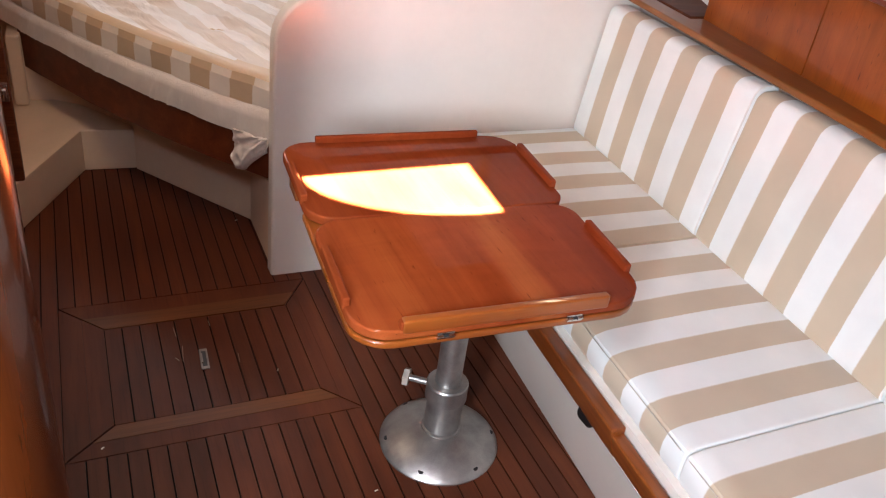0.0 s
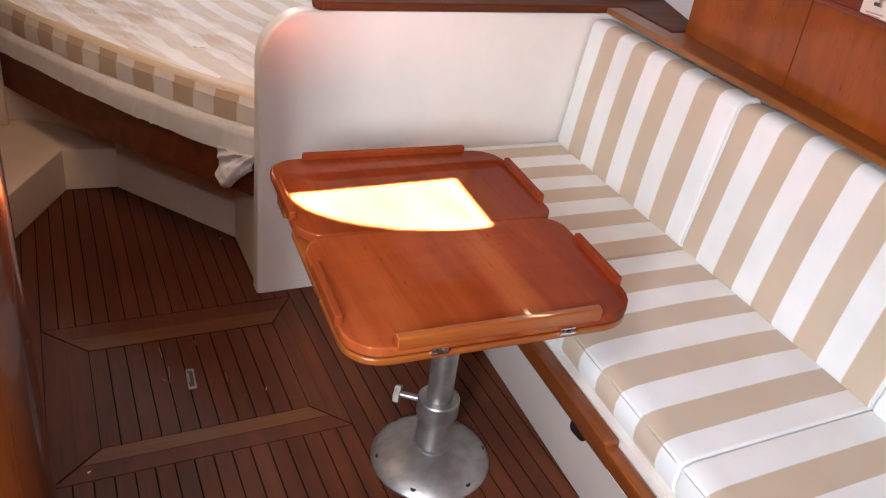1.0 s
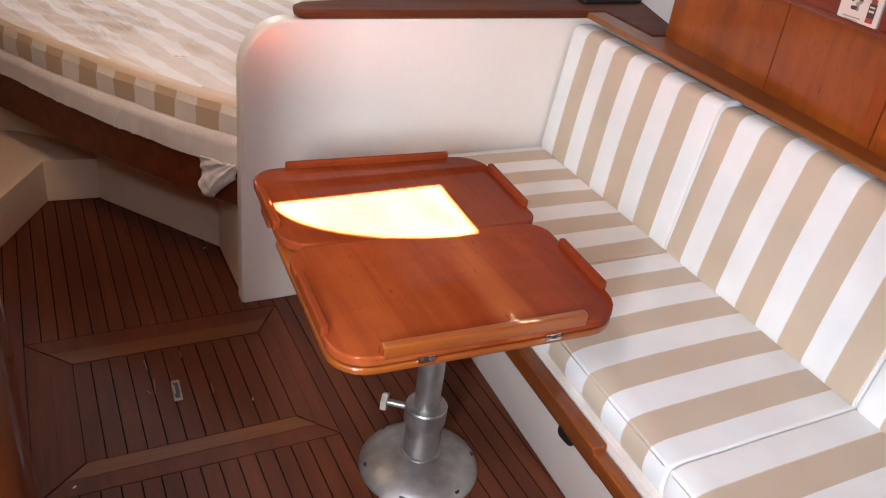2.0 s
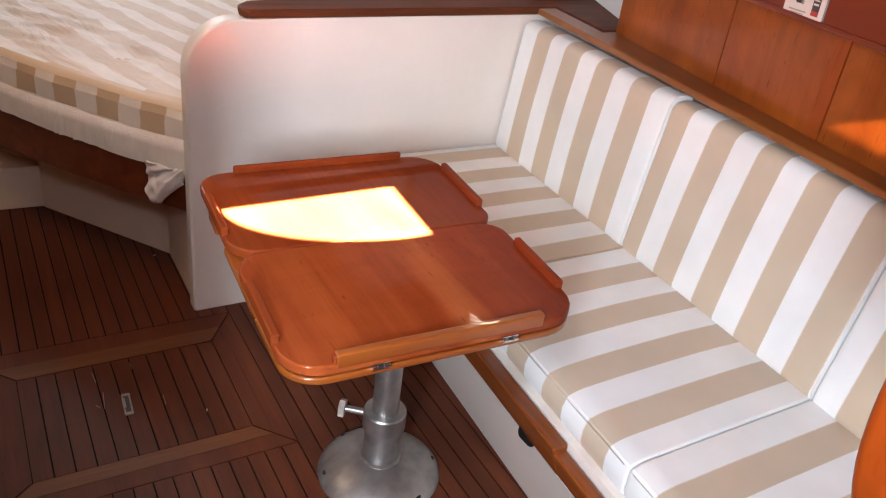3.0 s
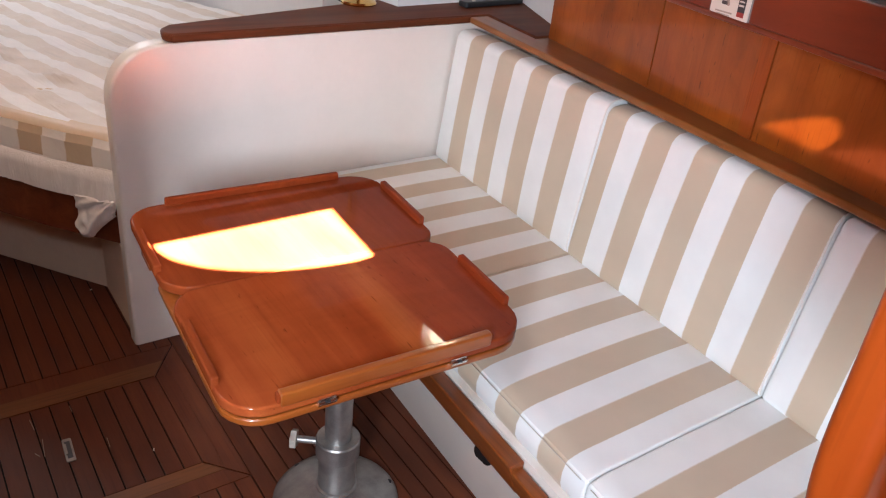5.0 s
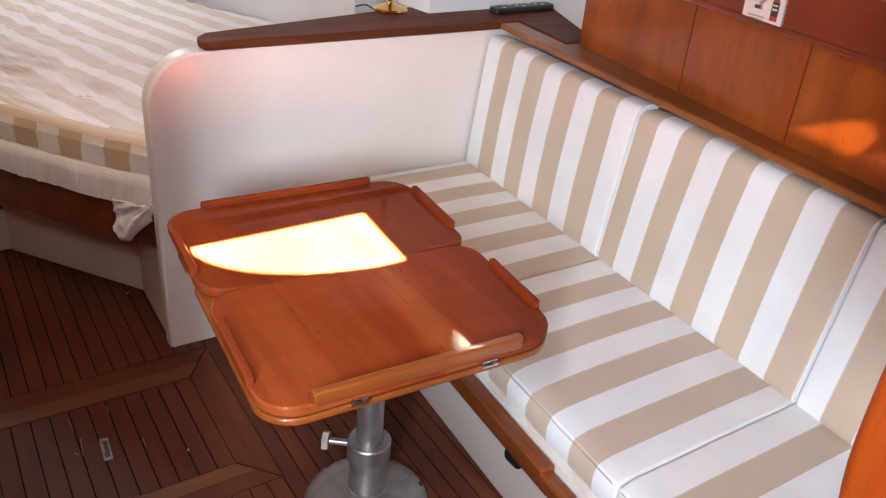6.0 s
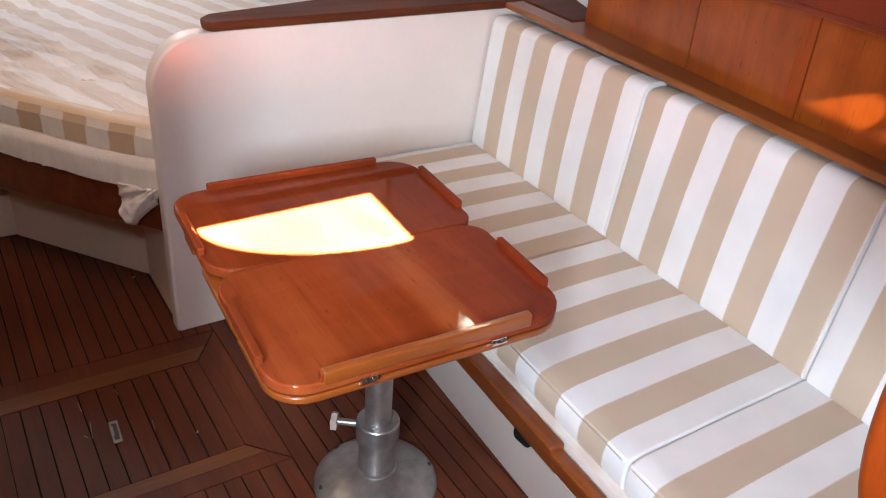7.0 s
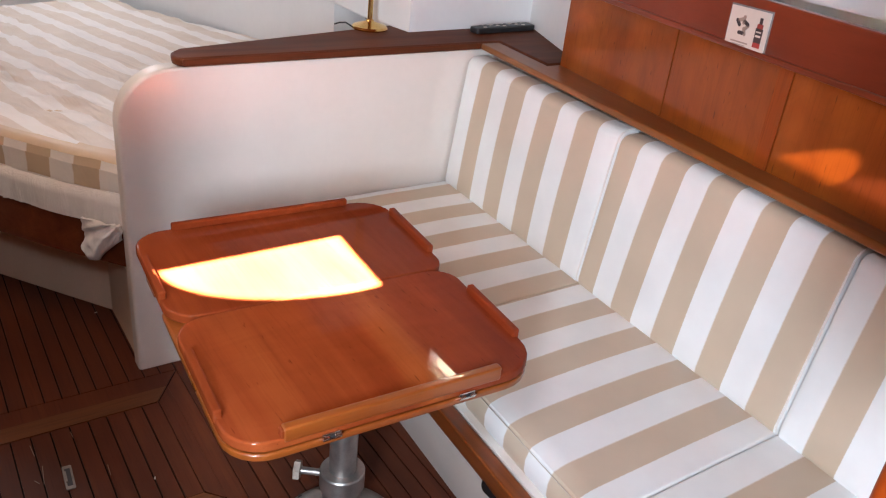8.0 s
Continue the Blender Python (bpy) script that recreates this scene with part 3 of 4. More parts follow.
def upholstered(section, y0, y1, end_r, shape):
    """A cushion: a closed section of (x, z, inward x, inward z) carried from y0 to y1, rounded in at both ends; shape(v, w) moves each vertex."""
    ends = [0.0, 0.0015, 0.004, 0.007, 0.011]
    n = max(8, int((y1 - y0) / 0.045))
    ys = [y0 + e for e in ends] + [y0 + 0.02 + (y1 - y0 - 0.04) * i / n for i in range(n + 1)] + [y1 - e for e in ends[::-1]]
    bm = bmesh.new()
    rings = []
    for y in ys:
        q = min(1.0, min(y - y0, y1 - y) / end_r)
        pull_in = end_r * (1 - math.sqrt(max(0.0, 1 - (1 - q) ** 2)))
        ring = []
        for x, z, ix, iz in section:
            v = bm.verts.new((x + ix * pull_in, y, z + iz * pull_in))
            shape(v, (y - y0) / (y1 - y0))
            ring.append(v)
        rings.append(ring)
    m = len(section)
    for p, q in zip(rings, rings[1:]):
        for i in range(m):
            bm.faces.new((p[i], p[(i + 1) % m], q[(i + 1) % m], q[i]))
    bm.faces.new(rings[0][::-1])
    bm.faces.new(rings[-1])
    return sheared(bm)


SX0, SX1, SZB, SZT, ROLLED = 0.556, 1.105, 0.396, 0.483, 0.052


def seat_cushion(y0, y1):
    """A flat seat whose top rolls down to a seam above the upright front boxing."""
    sec = [(SX0 + 0.014, SZB, 0, 0), (SX0 + 0.004, SZB + 0.008, 1, 0), (SX0, SZB + 0.024, 1, 0), (SX0 - 0.001, SZB + 0.052, 1, 0), (SX0 + 0.002, SZT - 0.0125, 1, 0), (SX0 + 0.005, SZT - 0.0098, 0.8, -0.6)]
    for k in (0.12, 0.22, 0.34, 0.48, 0.64, 0.82, 1.0):
        sec.append((SX0 + ROLLED * k, SZT - 0.0092 * (1 - k) ** 2.0, 0.5 * (1 - k), -1))
    sec += [(SX0 + ROLLED + (SX1 - SX0 - ROLLED - 0.03) * k / 7, SZT, 0, -1) for k in range(1, 8)]
    sec += [(SX1 - 0.008, SZT - 0.008, -0.7, -0.7), (SX1, SZT - 0.03, -1, 0), (SX1, SZB, 0, 0)]

    def shape(v, w):
        u = min(max((v.co.x - SX0) / (SX1 - SX0), 0), 1)
        if v.co.z > SZT - 0.03:
            v.co.z += 0.007 * math.sin(math.pi * u) * math.sin(math.pi * w) ** 0.7 + noise.noise(v.co * 7) * 0.0016
        elif v.co.z > SZB + 0.01 and u < 0.1:
            v.co.x -= 0.004 * math.sin(math.pi * w) ** 0.6 + noise.noise(v.co * 16) * 0.0012

    return upholstered(sec, y0, y1, 0.006, shape)


ROLL = 0.028


def lean(y):
    """How far the back cushions slope: nearly upright at the bulkhead, more so further aft."""
    k = min(1.0, max(0.0, (-0.42 - y) / 0.40))
    return 0.11 + 0.07 * k * k * (3 - 2 * k)


def back_cushion(y0, y1, z1):
    """A leaning back cushion with a plump face and a rolled top."""
    z0, d = 0.470, 0.085
    sec = [(d - 0.01, z0, 0, 0), (0.028, z0, 0, 0.3), (0.017, z0 + 0.003, 0.5, 0), (0.008, z0 + 0.008, 1, 0), (0.003, z0 + 0.015, 1, 0), (0.0, z0 + 0.027, 1, 0)]
    sec += [(0.0, z0 + 0.027 + (z1 - ROLL - z0 - 0.027) * k / 9, 1, 0) for k in range(1, 10)]
    for k in range(1, 8):
        t = radians(180 - 90 * k / 7)
        sec.append((0.026 + 0.026 * math.cos(t), z1 - ROLL + ROLL * math.sin(t), -math.cos(t), -math.sin(t)))
    sec += [(0.045, z1 + 0.001, 0, -1), (0.065, z1, 0, -1), (d - 0.006, z1 - 0.005, -0.7, -0.7), (d, z1 - 0.03, 0, 0), (d, z0 + 0.02, 0, 0)]

    def shape(v, w):
        h = (v.co.z - z0) / (z1 - z0)
        if v.co.x < 0.02:
            v.co.x -= 0.008 * math.sin(math.pi * w) ** 0.7 * math.sin(math.pi * min(1, h)) + noise.noise(v.co * 7) * 0.0014
        v.co.x += 1.073 + (v.co.z - 0.474) * lean(v.co.y)

    return upholstered(sec, y0, y1, 0.012, shape)


SEAMS = [0.165, -0.587, -1.272, -1.95]
BACK_SEAMS = [0.165, -0.580, -1.272, -1.95]
SEAT_TAN = [-0.110, -0.749, -1.424]
BACK_TAN = [-0.172, -0.957, -1.417]


def piping(pts, r=0.0035):
    bm = bmesh.new()
    for p, q in zip(pts, pts[1:]):
        rod(p, q, r, 8, bm)
    return bm


def at_origin(ob, y):
    """Moves the object's origin along the settee, where its first tan stripe starts."""
    ob.data.transform(Matrix.Translation((0, -y, 0)))
    ob.location.y = y
    bpy.context.view_layer.update()
    return ob


for i in range(3):
    y1, y0 = SEAMS[i] - 0.001, SEAMS[i + 1] + 0.001
    seat = at_origin(tagged(part("seat_cushion", seat_cushion(y0, y1), STRIPED[min(i, 1) if i else 2]), "tan and white striped vinyl seat cushion on the settee", "cushion", "settee seat cushions"), SEAT_TAN[i])
    s0 = [(0.553 + 0.006 + 0.06 * (y0 - 0.17 + f * (y1 - y0)) - 0.0045, y0 + f * (y1 - y0), 0.4722) for f in (0.02, 0.5, 0.98)]
    part("front_seam", piping(s0, 0.0009), M_STITCH, seat)
    y1, y0 = BACK_SEAMS[i] - 0.001, BACK_SEAMS[i + 1] + 0.001
    z1 = 0.920 if i == 0 else 0.912
    back = at_origin(tagged(part("back_cushion", back_cushion(y0, y1, z1), STRIPED[min(i, 1)]), "tan and white striped vinyl backrest cushion on the settee", "cushion", "settee back cushions"), BACK_TAN[i])
    sx = 0.06 * (y0 - 0.17)
    b0 = [(1.074 + sx + (z - 0.474) * lean(y0) + dx, y0 + 0.004, z) for dx, z in ((0.010, 0.482), (0.002, 0.498), (0.0, 0.70), (0.0, z1 - 0.037), (0.003, z1 - 0.019), (0.010, z1 - 0.007), (0.024, z1 - 0.0005), (0.055, z1))]
    if i < 2:
        part("piping", piping(b0, 0.0024), M_PIPING, back, "cream piped edge")

# ---- ledge, lockers, side deck ----
LX, LK = 1.168, 0.09
ledge = thing("side_ledge", (1.2, -0.6, 0.92), "varnished cherry ledge along the settee back", "shelf")
bm = sheared(box((LX - 0.004, -2.4, 0.939), (LX + 0.07, 0.160, 0.959), 0.006, 3), LK)
part("trim", bm, M_CHERRY_Y, ledge)
bm = sheared(box((LX + 0.069, -2.4, 0.930), (LX + 0.45, -0.118, 0.9565)), LK)
part("shelf_board", bm, M_CHERRY_Y, ledge)
lk = thing("locker", (1.25, -1.2, 0.95), "varnished cherry side lockers with panelled front", "cabinet")


def locker_x(y):
    return 1.266 + 0.148 * (y + 0.117)


def locker_piece(y0, y1, z0, z1, d0, d1, r=0.0):
    bm = box((d0, y0, z0), (d1, y1, z1), r)
    for v in bm.verts:
        v.co.x += locker_x(v.co.y)
    return bm


part("carcass", locker_piece(-2.4, -0.119, 0.951, 1.21, 0.012, 0.3), M_CHERRY, lk)
for y0, y1 in ((-0.60, -0.117), (-0.935, -0.602), (-1.36, -0.975), (-1.9, -1.362)):
    part("panel", locker_piece(y0 + 0.0012, y1 - 0.0012, 0.953, 1.205, 0.0, 0.012, 0.001), M_CHERRY, lk)
part("stile", locker_piece(-0.974, -0.936, 0.953, 1.205, -0.003, 0.012), M_STILE, lk)
shelf = thing("upper_shelf", (1.2, -1.1, 1.2), "red mahogany shelf with fascia above the lockers", "shelf")
part("fascia", locker_piece(-2.4, -0.115, 1.203, 1.315, -0.055, -0.037, 0.004), M_RED, shelf)
part("lip", locker_piece(-2.4, -0.115, 1.197, 1.211, -0.060, -0.035, 0.004), M_RED, shelf)
part("board", locker_piece(-2.4, -0.115, 1.206, 1.222, -0.038, 0.2), M_RED, shelf)
# printed card on the fascia
card = thing("picture_card", (1.13, -0.86, 1.2), "small cream printed picture card on the fascia", "card")
card_m = Matrix.Translation((locker_x(-0.86) - 0.0575, -0.86, 1.247)) @ Matrix.Rotation(radians(-8.4), 4, "Z") @ Matrix.Rotation(radians(-2), 4, "X")


def on_card(name, y0, y1, z0, z1, d, mat, parent, pts=None):
    bm = box((-d, y0, z0), (-d + 0.003 if d < 0.002 else -d + 0.001, y1, z1), 0.0)
    bmesh.ops.transform(bm, matrix=card_m, verts=bm.verts)
    return part(name, bm, mat, parent, smooth=0)


sheet_ob = on_card("sheet", -0.057, 0.057, -0.041, 0.043, 0.001, M_CARD, card)
M_HOLDER = plain("grey_clear_plastic", (0.24, 0.22, 0.21), 0.25, coat=0.5)
holder = on_card("holder", -0.061, 0.061, -0.045, 0.047, -0.0015, M_HOLDER, card)
M_INK = plain("dark_ink", (0.05, 0.035, 0.035), 0.5)
M_INK_RED = plain("red_ink", (0.35, 0.04, 0.03), 0.5)
M_INK_TAN = plain("pale_brown_ink", (0.36, 0.27, 0.22), 0.5)
for name, y0, y1, z0, z1, ink in (("bottle_base", -0.045, -0.025, -0.032, -0.022, M_INK_RED), ("bottle_label", -0.045, -0.025, -0.022, 0.008, M_INK), ("bottle_shoulder", -0.043, -0.027, 0.008, 0.017, M_INK_RED),
                                  ("bottle_neck", -0.039, -0.031, 0.017, 0.030, M_INK), ("text_bar", -0.010, 0.040, -0.031, -0.028, M_INK_TAN), ("text_bar", -0.004, 0.034, -0.036, -0.034, M_INK_TAN)):
    on_card(name, y0, y1, z0, z1, 0.0022, ink, sheet_ob)
on_card("text_bar", -0.042, -0.028, -0.010, -0.006, 0.003, M_CARD, sheet_ob)
on_card("text_bar", -0.042, -0.028, -0.001, 0.002, 0.003, M_CARD, sheet_ob)
for k in range(7):
    a = radians(25 + 40 * k)
    bm = prism(rounded(-0.010, -0.004, 0.010, 0.004, 0.004, 3), 0, 0.0008)
    bmesh.ops.transform(bm, matrix=card_m @ Matrix.Translation((-0.0015, 0.016 + 0.013 * math.cos(a), 0.004 + 0.014 * math.sin(a))) @ Matrix.Rotation(radians(-90), 4, "Y") @ Matrix.Rotation(a * 1.7, 4, "Z"), verts=bm.verts)
    part("printed_shape", bm, M_INK if k % 3 == 0 else M_INK_TAN, sheet_ob, smooth=0)

# white nook behind the shelf
tagged(setting("wall_nook", prism([(0.985, 0.325), (1.50, 0.352), (1.66, 0.30), (1.66, 1.2), (0.95, 1.2), (0.955, 0.50)], 0.951, 1.30, 0.012, 3), M_HULL, "white moulded block at the back of the shelf"), category="wall")
bm = prism([(1.335, -0.112), (1.375, -0.112), (1.56, 0.36), (1.52, 0.36)], 0.951, 1.30)
tagged(setting("wall_nook_side", bm, M_HULL, "white cabin side in the nook"), category="wall")
# hull side beside the berth
bm = prism([(1.0, 0.9), (1.0, 1.5), (0.757, 2.10), (0.5, 2.6), (0.7, 2.6), (1.3, 1.5), (1.3, 0.9)], 0.30, 1.95)
tagged(setting("wall_bow_side", bm, M_HULL, "white lined hull side by the berth"), category="wall")

# cabin sides, ends and top, which close the place
CEIL = 1.95
tagged(setting("wall_starboard", box((1.62, -3.0, 0), (1.72, 2.7, 1.28)), M_HULL, "white lined hull side"), category="wall")
tagged(setting("side_deck_underside", box((1.30, -3.0, 1.30), (1.72, 2.7, 1.34)), M_HULL, "white side deck underside"), category="ceiling")
WY0, WY1, WZ0, WZ1 = 0.17, 0.44, 1.835, 1.942
for lo, hi in (((1.30, -3.0, 1.34), (1.345, WY0, CEIL)), ((1.30, WY1, 1.34), (1.345, 2.7, CEIL)), ((1.30, WY0, 1.34), (1.345, WY1, WZ0)), ((1.30, WY0, WZ1), (1.345, WY1, CEIL))):
    tagged(setting("wall_coachroof", box(lo, hi), M_HULL, "white coachroof side"), category="wall")
tagged(setting("wall_port", box((-1.72, -3.0, 0), (-1.62, 2.7, CEIL)), M_CHERRY, "varnished cherry cabin side"), category="wall")
tagged(setting("wall_forward", box((-1.62, 2.6, 0), (1.62, 2.7, CEIL)), M_HULL, "white lined forward wall"), category="wall")
# unseen opening, placed far to port to suit the main lamp
AX0, AX1, AZ0 = -1.61, -1.30, 1.2
for lo, hi in (((-1.62, -2.78, 0), (AX0, -2.73, CEIL)), ((AX1, -2.78, 0), (1.72, -2.73, CEIL)), ((AX0, -2.78, 0), (AX1, -2.73, AZ0))):
    tagged(setting("wall_aft", box(lo, hi), M_CHERRY, "varnished cherry companionway bulkhead"), category="wall")


# Added outside, unseen: stops direct sun from entering by the aft opening.
tagged(setting("ceiling_sun_block", box((-2.7, -4.2, 1.985), (-1.0, -2.70, 2.01)), M_HULL, "added unseen slab that keeps sun out of the aft opening"), category="ceiling")


def up_sun(p, z):
    """Where the sun's ray through p crosses the height z."""
    return Vector(p) + SUN_DIR * ((z - p[2]) / SUN_DIR.z)


def deck_top():
    """Coachroof: a rounded hatch gap and an added small gap let sun in."""
    bm = bmesh.new()
    loops = [[(-1.72, -3.05), (1.345, -3.05), (1.345, 2.7), (-1.72, 2.7)]]
    gap = [(0.364, -0.425), (0.344, -0.664)] + [(0.342 - 0.402 * math.sin(radians(a)), -0.43 - 0.236 * math.cos(radians(a))) for a in range(6, 91, 6)]
    loops.append([tuple(up_sun((x, y, 0.68), CEIL).xy) for x, y in gap])
    # made-up gap, cut so that the sun draws the patch on the lockers
    drop = [(-0.993, 1.001), (-1.10, 1.055), (-1.155, 1.076), (-1.180, 1.070), (-1.190, 1.050), (-1.172, 1.017), (-1.145, 0.997), (-1.07, 0.998)]
    loops.append([tuple(up_sun((locker_x(y), y, z), CEIL).xy) for y, z in drop])
    edges = []
    for lp in loops:
        vs = [bm.verts.new((x, y, CEIL)) for x, y in lp]
        edges += [bm.edges.new((vs[i], vs[(i + 1) % len(vs)])) for i in range(len(vs))]
    bmesh.ops.triangle_fill(bm, use_beauty=True, use_dissolve=False, edges=edges)
    ex = bmesh.ops.extrude_face_region(bm, geom=bm.faces[:])
    for g in ex["geom"]:
        if isinstance(g, bmesh.types.BMVert):
            g.co += SUN_DIR * (0.03 / SUN_DIR.z)
    return bm


tagged(setting("ceiling", deck_top(), M_CHERRY_ROOF, "varnished cherry coachroof lining with hatch gap", 0), category="ceiling")

# Unseen tinted pane over the added gap, to dim the sun on the lockers.
M_SUN_FILTER = bpy.data.materials.new("sun_filter")
M_SUN_FILTER.use_nodes = True
nt = M_SUN_FILTER.node_tree
nt.nodes.remove(nt.nodes["Principled BSDF"])
tr = nt.nodes.new("ShaderNodeBsdfTransparent")
tr.inputs[0].default_value = (0.20, 0.17, 0.135, 1)
nt.links.new(tr.outputs[0], nt.nodes["Material Output"].inputs[0])
c = up_sun((locker_x(-1.1), -1.1, 1.05), CEIL + 0.05)
tagged(part("sun_filter_pane", box((c.x - 0.2, c.y - 0.25, CEIL + 0.036), (c.x + 0.2, c.y + 0.25, CEIL + 0.042)), M_SUN_FILTER), "added tinted pane dimming the sun on the lockers", "window")

# Added wall outside: gives the table's window reflection its warm brightness.
M_BACKDROP = plain("cream_backdrop", (0.74, 0.60, 0.40), 0.8, spread=0.1, scale=1.5)
tagged(setting("backdrop", box((4.0, -6.0, -1.0), (4.3, 12.0, 9.0)), M_BACKDROP, "added cream wall outside the window, reflected in the table"), category="backdrop")

# varnished partition hanging beside the companionway
part_wall = thing("hanging_partition", (0.1, -1.82, 1.3), "glossy varnished cherry partition with rounded lower corner", "partition")


def rounded_drop(x0, x1, z0, z1, r, n=14):
    pts = [(x1, z1), (x0, z1)]
    for i in range(n + 1):
        a = radians(180 + 72 * i / n)
        pts.append((x0 + r + r * math.cos(a), z0 + r + r * math.sin(a)))
    pts.append((x1, z0 - 0.02))
    return pts


def upright(pts, y0, y1, r, seg=4):
    bm = prism([(x, z) for x, z in pts], 0, y1 - y0, r, seg)
    for v in bm.verts:
        v.co = Vector((v.co.x, y0 + v.co.z, v.co.y))
    return bm


part("panel", upright(rounded_drop(-0.036, 0.46, 1.02, CEIL, 0.24), -1.850, -1.815, 0.011), M_NEAR, part_wall)
part("inset", upright(rounded_drop(-0.004, 0.45, 1.055, CEIL - 0.01, 0.215), -1.857, -1.849, 0.005), M_NEAR, part_wall)

# ---- saloon table ----
TZ = 0.68
table = thing("saloon_table", (0.24, -0.74, 0), "folding varnished cherry saloon table on an aluminium pedestal", "table")
TE1, TE2, TO = Vector((1, -0.042, 0)), Vector((0.078, 1, 0)), Vector((-0.121, -1.021, 0))
TW, TM, TD = 0.610, 0.396, 0.782


def on_table(bm):
    """From the table's own plan to the cabin: it stands slightly askew."""
    for v in bm.verts:
        u = TW / 2 + (v.co.x - TW / 2) * (1 + 0.045 * v.co.y)
        p = TO + TE1 * u + TE2 * v.co.y
        v.co = Vector((p.x, p.y, v.co.z))
    return bm


lower = part("lower_leaf", on_table(prism(rounded(0.0, 0.0, TW, TM + 0.09, (0.075, 0.085, 0.02, 0.02)), TZ - 0.0410, TZ - 0.0252, 0.005, 3)), M_TABLE_X, table)
near = part("near_leaf", on_table(prism(rounded(0.0, 0.0, TW, TM - 0.001, (0.075, 0.085, 0.06, 0.065)), TZ - 0.022, TZ, 0.005, 3)), M_TABLE, table)
far = part("far_leaf", on_table(prism(rounded(0.0, TM + 0.001, TW, TD, (0.07, 0.045, 0.085, 0.07)), TZ - 0.022, TZ, 0.005, 3)), M_TABLE_DIM_RED, table)
part("frame", on_table(box((0.03, 0.22, TZ - 0.066), (TW - 0.05, TD - 0.06, TZ - 0.044), 0.004)), M_TABLE_X, table)
part("bearer", on_table(box((0.012, TD - 0.17, TZ - 0.075), (0.05, TD - 0.09, TZ - 0.023), 0.004)), M_TABLE_X, table)


def fiddle(x0, x1, y0, y1, parent, h=0.0165, mat=None):
    # most rails take the dimmed cherry: their shaded sides are in the colour
    return part("fiddle_rail", on_table(box((x0, y0, TZ - 0.010), (x1, y1, TZ + h), 0.0045, 4)), mat or M_TABLE_DIM_RED, parent)


fiddle(0.086, 0.508, -0.0015, 0.017, near, 0.019, M_TABLE_X)
fiddle(-0.003, 0.013, 0.088, 0.275, near)
fiddle(TW - 0.013, TW + 0.003, 0.095, 0.285, near, mat=M_TABLE)
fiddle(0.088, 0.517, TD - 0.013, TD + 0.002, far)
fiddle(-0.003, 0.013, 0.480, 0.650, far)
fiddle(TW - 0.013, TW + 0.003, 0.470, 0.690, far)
for end_x in (0.0855, 0.5085):
    part("rail_stop", on_table(box((end_x - 0.004, 0.0, TZ - 0.002), (end_x + 0.004, 0.016, TZ + 0.0165), 0.0035, 3)), M_TABLE_DIM_RED, near, "rounded red end of the front rail")
for hx in (0.169, 0.435):
    hinge = part("hinge", on_table(box((hx - 0.017, -0.0045, TZ - 0.029), (hx + 0.017, 0.002, TZ - 0.0225), 0.001)), M_STEEL, table, "small polished steel hinge")
    part("plate", on_table(box((hx - 0.017, -0.003, TZ - 0.021), (hx + 0.017, 0.002, TZ - 0.0145), 0.001)), M_STEEL, hinge)
    for k in (-1, 1):
        part("barrel", on_table(rod((hx + k * 0.0165, -0.005, TZ - 0.022), (hx + k * 0.005, -0.005, TZ - 0.022), 0.0032)), M_STEEL, hinge)
    part("pin", on_table(rod((hx - 0.005, -0.004, TZ - 0.022), (hx + 0.005, -0.004, TZ - 0.022), 0.0026)), M_SCREW, hinge)
PX, PY = 0.263, -0.686
part("base", lathe([(0.156, 0.0), (0.1575, 0.005), (0.154, 0.011), (0.142, 0.021), (0.118, 0.034), (0.090, 0.045), (0.066, 0.053), (0.052, 0.056), (0.04, 0.057)], (PX, PY, 0.0), 72), M_ALU, table, "domed cast aluminium pedestal base")
part("sleeve", lathe([(0.052, 0.052), (0.052, 0.060), (0.0465, 0.063), (0.0465, 0.155), (0.0535, 0.159), (0.0535, 0.205), (0.051, 0.209), (0.034, 0.209)], (PX, PY, 0), 56), M_ALU, table, "grey aluminium clamp sleeve", 22)
part("pole", lathe([(0.0325, 0.15), (0.0325, TZ - 0.06)], (PX, PY, 0), 48), M_ALU, table)
part("mount_plate", lathe([(0.09, TZ - 0.075), (0.09, TZ - 0.066)], (PX, PY, 0), 40), M_ALU, table)
kd = Vector((-0.80, 0.60, 0))
k0 = Vector((PX, PY, 0.188))
bm = bmesh.new()
km = Matrix.Translation(k0 + kd * 0.107) @ kd.to_track_quat("Z", "Y").to_matrix().to_4x4()
star = [((0.024 if i % 2 else 0.0195) * math.cos(i * math.pi / 6), (0.024 if i % 2 else 0.0195) * math.sin(i * math.pi / 6)) for i in range(12)]
prism(star, -0.008, 0.008, 0.002, 2, bm)
bmesh.ops.transform(bm, matrix=km, verts=bm.verts)
knob = part("clamp_knob", bm, M_KNOB, table, "worn pale star knob")
part("spindle", rod(k0 + kd * 0.05, k0 + kd * 0.10, 0.0085, 16), M_ALU, knob)
for i in range(6):
    a = radians(168 + 60 * i)
    ring = part("screw", lathe([(0.0075, 0.0), (0.0075, 0.003), (0.0055, 0.0036)], (PX + 0.140 * math.cos(a), PY + 0.140 * math.sin(a), 0.0185), 14), M_SCREW, table)
# ---- shelf on the bulkhead ----
bm = prism([(0.190, 0.163), (1.2395, 0.163), (1.2145, -0.1165), (1.60, -0.1165), (1.60, 0.70), (0.98, 0.62), (0.98, 0.435), (0.21, 0.268), (0.178, 0.235), (0.170, 0.20), (0.176, 0.175)], 0.937, 0.962, 0.009, 3)
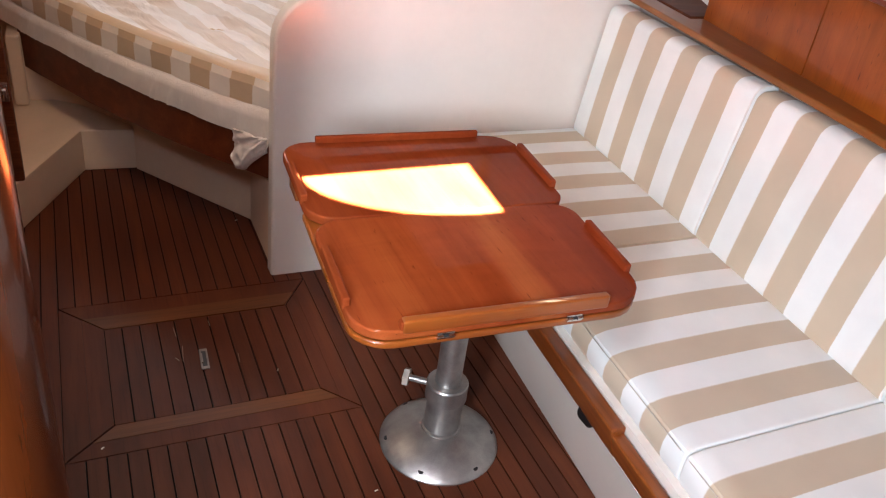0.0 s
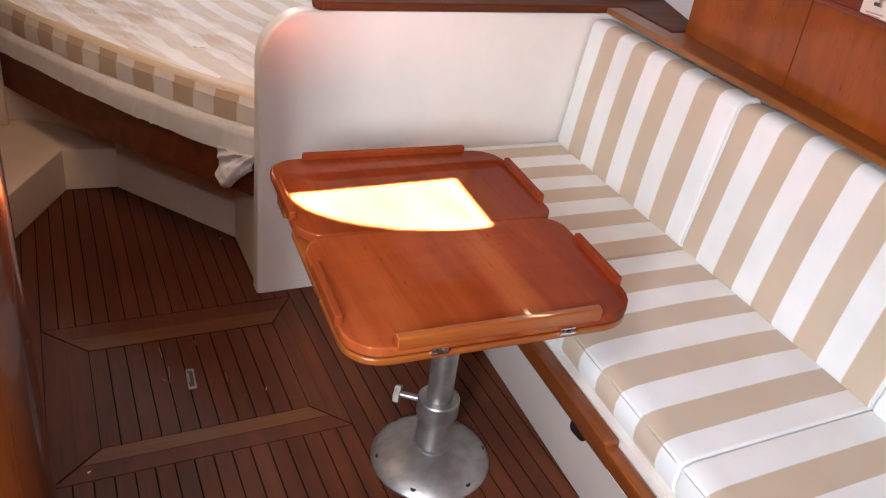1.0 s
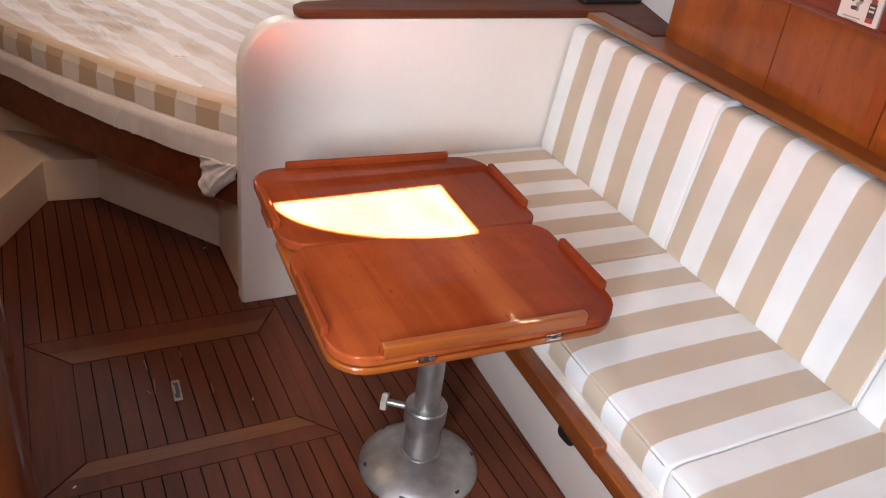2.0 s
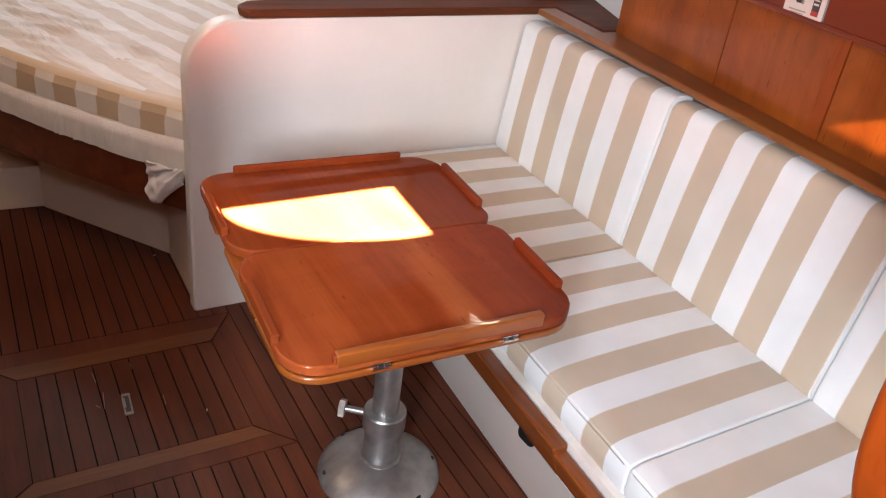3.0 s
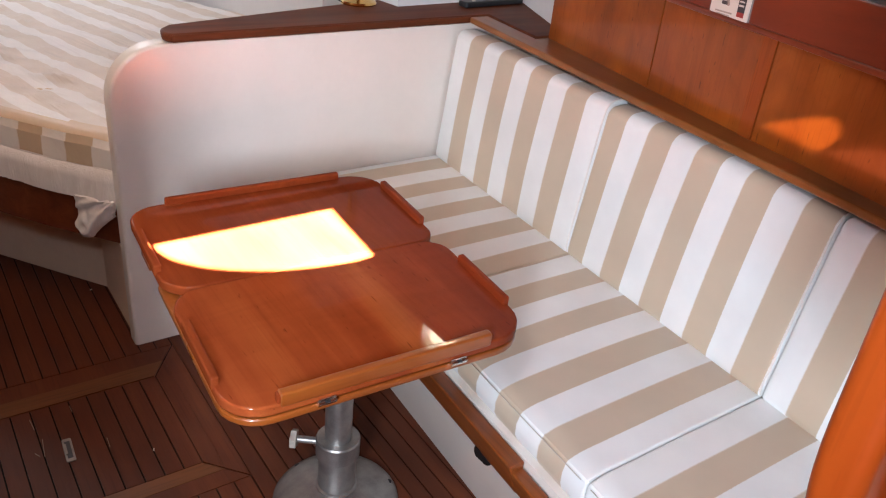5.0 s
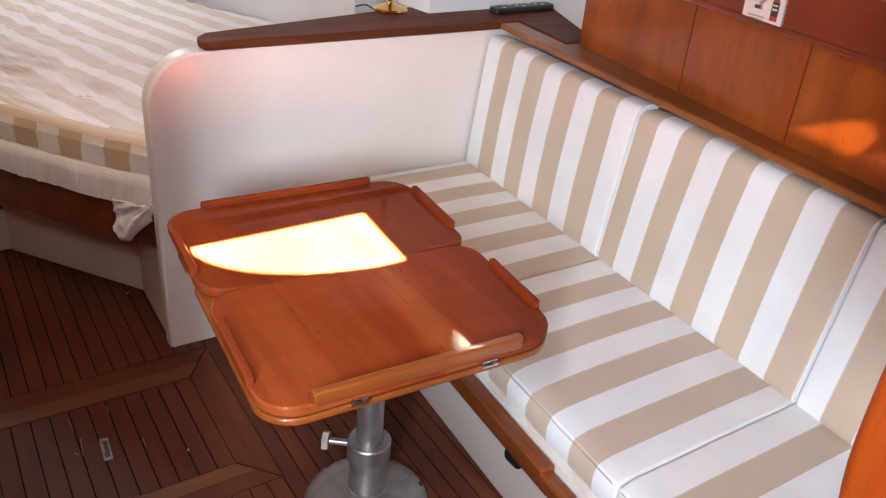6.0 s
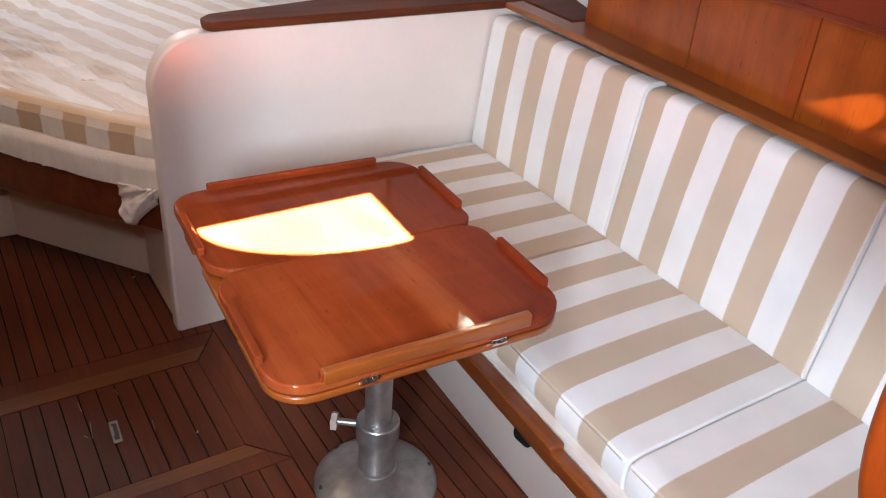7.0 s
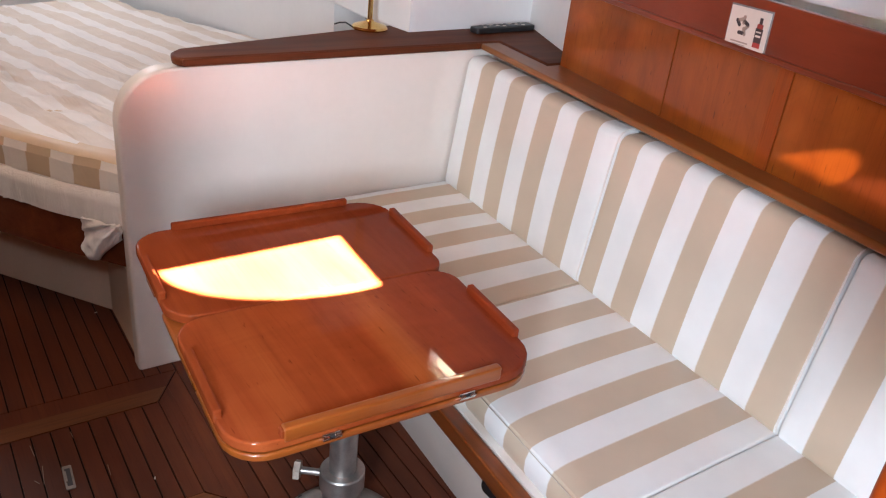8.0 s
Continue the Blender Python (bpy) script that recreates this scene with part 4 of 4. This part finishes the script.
bshelf = thing("bulkhead_shelf", (0.7, 0.3, 0.937), "dark mahogany shelf on top of the bulkhead", "shelf")
part("board", bm, M_DARK, bshelf)
part("edge_trim", box((0.188, 0.1595, 0.9395), (1.172, 0.1655, 0.9595), 0.0025, 3), M_DARK, bshelf, "dark rounded front edge")
# brass lamp
lamp = thing("brass_lamp", (0.875, 0.395, 0.962), "polished brass lamp foot and stem on the shelf", "lamp")
part("foot", lathe([(0.058, 0.0), (0.060, 0.004), (0.056, 0.010), (0.035, 0.017), (0.014, 0.024), (0.011, 0.03)], (0.875, 0.395, 0.962), 48), M_BRASS, lamp)
part("stem", lathe([(0.0095, 0.025), (0.0085, 0.03), (0.0085, 0.34)], (0.875, 0.395, 0.962), 20), M_BRASS, lamp)
part("cap", lathe([(0.0085, 0.34), (0.012, 0.342), (0.012, 0.352), (0.006, 0.358)], (0.875, 0.395, 0.962), 20), M_BRASS, lamp)
bm = bmesh.new()
cable = [(0.82, 0.41, 0.966), (0.80, 0.42, 0.978), (0.785, 0.435, 0.975), (0.775, 0.45, 0.967)]
for p, q in zip(cable, cable[1:]):
    rod(p, q, 0.0025, 8, bm)
part("cable", bm, M_SCREW, lamp)
# remote control
remote = thing("remote_control", (1.33, 0.29, 0.962), "black plastic remote control with grey keys", "remote")
rm = Matrix.Translation((1.345, 0.285, 0.962)) @ Matrix.Rotation(radians(4), 4, "Z")


def on_remote(bm):
    bmesh.ops.transform(bm, matrix=rm, verts=bm.verts)
    return bm


part("body", on_remote(prism(rounded(-0.135, -0.024, 0.135, 0.024, 0.012), 0.0, 0.020, 0.005, 3)), M_BLACK, remote)
for i in range(9):
    for j in range(3):
        part("key", on_remote(box((-0.098 + i * 0.022, -0.015 + j * 0.012, 0.0195), (-0.086 + i * 0.022, -0.007 + j * 0.012, 0.0222), 0.001)), M_GREY if (i + j) % 4 else M_CARD, remote)

# ---- port side: galley cabinet, door post and step ----
GP0, GP1, GP2 = Vector((-0.742, 0.582)), Vector((-0.640, -0.522)), Vector((-0.580, -1.25))
# GTOP is an unseen height, set so the locker shades the bulkhead's left.
LEAN_PORT, GTOP = 0.15, 1.25
cab = thing("galley_locker", (-0.9, -0.3, 0), "glossy brown varnished galley locker beside the walkway", "cabinet")
CORNER = [(GP2.x - 0.075 + 0.075 * math.cos(radians(a)), GP2.y + 0.075 + 0.075 * math.sin(radians(a))) for a in range(0, -91, -10)]
bm = prism([tuple(GP0), tuple(GP1)] + CORNER + [(-1.6, -1.25), (-1.6, 0.582)], 0.0, GTOP, 0.006, 3)
for v in bm.verts:
    if v.co.x > -1.2:
        v.co.x -= LEAN_PORT * v.co.z * min(1, max(0, (v.co.y + 0.7) / 1.2))
part("side_panel", bm, M_LOCKER, cab, smooth=30)
bm = prism([(GP0.x - 0.192, GP0.y), (GP1.x - 0.030, GP1.y)] + [(x - 0.004, y) for x, y in CORNER] + [(-1.6, -1.25), (-1.6, 0.582)], GTOP + 0.002, GTOP + 0.026, 0.006, 3)
part("worktop", bm, M_TABLE_X, cab, "orange varnished worktop edge")
bm = box((-0.76, 0.584, 0.0), (-0.735, 0.60, GTOP), 0.004)
for v in bm.verts:
    v.co.x -= LEAN_PORT * v.co.z
part("corner_strip", bm, M_DARK, cab, "dark corner strip")
door = thing("cabin_door", (-0.75, 0.66, 0.17), "dark mahogany cabin door standing open on the step", "door")
bm = box((-1.38, 0.645, 0.172), (-0.704, 0.683, 1.75), 0.006, 3)
part("leaf", bm, M_DARK, door)
hd = part("latch", box((-0.734, 0.638, 0.455), (-0.709, 0.646, 0.520), 0.003), M_STEEL, door, "polished steel latch plate")
part("bolt", box((-0.728, 0.622, 0.474), (-0.714, 0.639, 0.500), 0.003), M_STEEL, hd)
tagged(setting("trim", box((-0.742, 1.30, 0.171), (-0.692, 1.36, 0.452), 0.008, 3), M_CREAM, "cream post at the end of the berth board"), category="trim")

# ---- small litter on the floor ----
for x, y, a in ((-0.031, 0.552, 20), (-0.076, -0.303, 70), (0.05, -0.80, 10), (-0.55, -0.48, 40)):
    bm = prism([(-0.005, -0.0016), (0.005, -0.001), (0.004, 0.0018), (-0.004, 0.002)], 0.0, 0.001)
    bmesh.ops.transform(bm, matrix=Matrix.Translation((x, y, 0.0012)) @ Matrix.Rotation(radians(a), 4, "Z"), verts=bm.verts)
    tagged(part("paper_scrap", bm, M_CARD, smooth=0), "tiny pale paper scrap on the floor", "litter", "scraps on the floor")
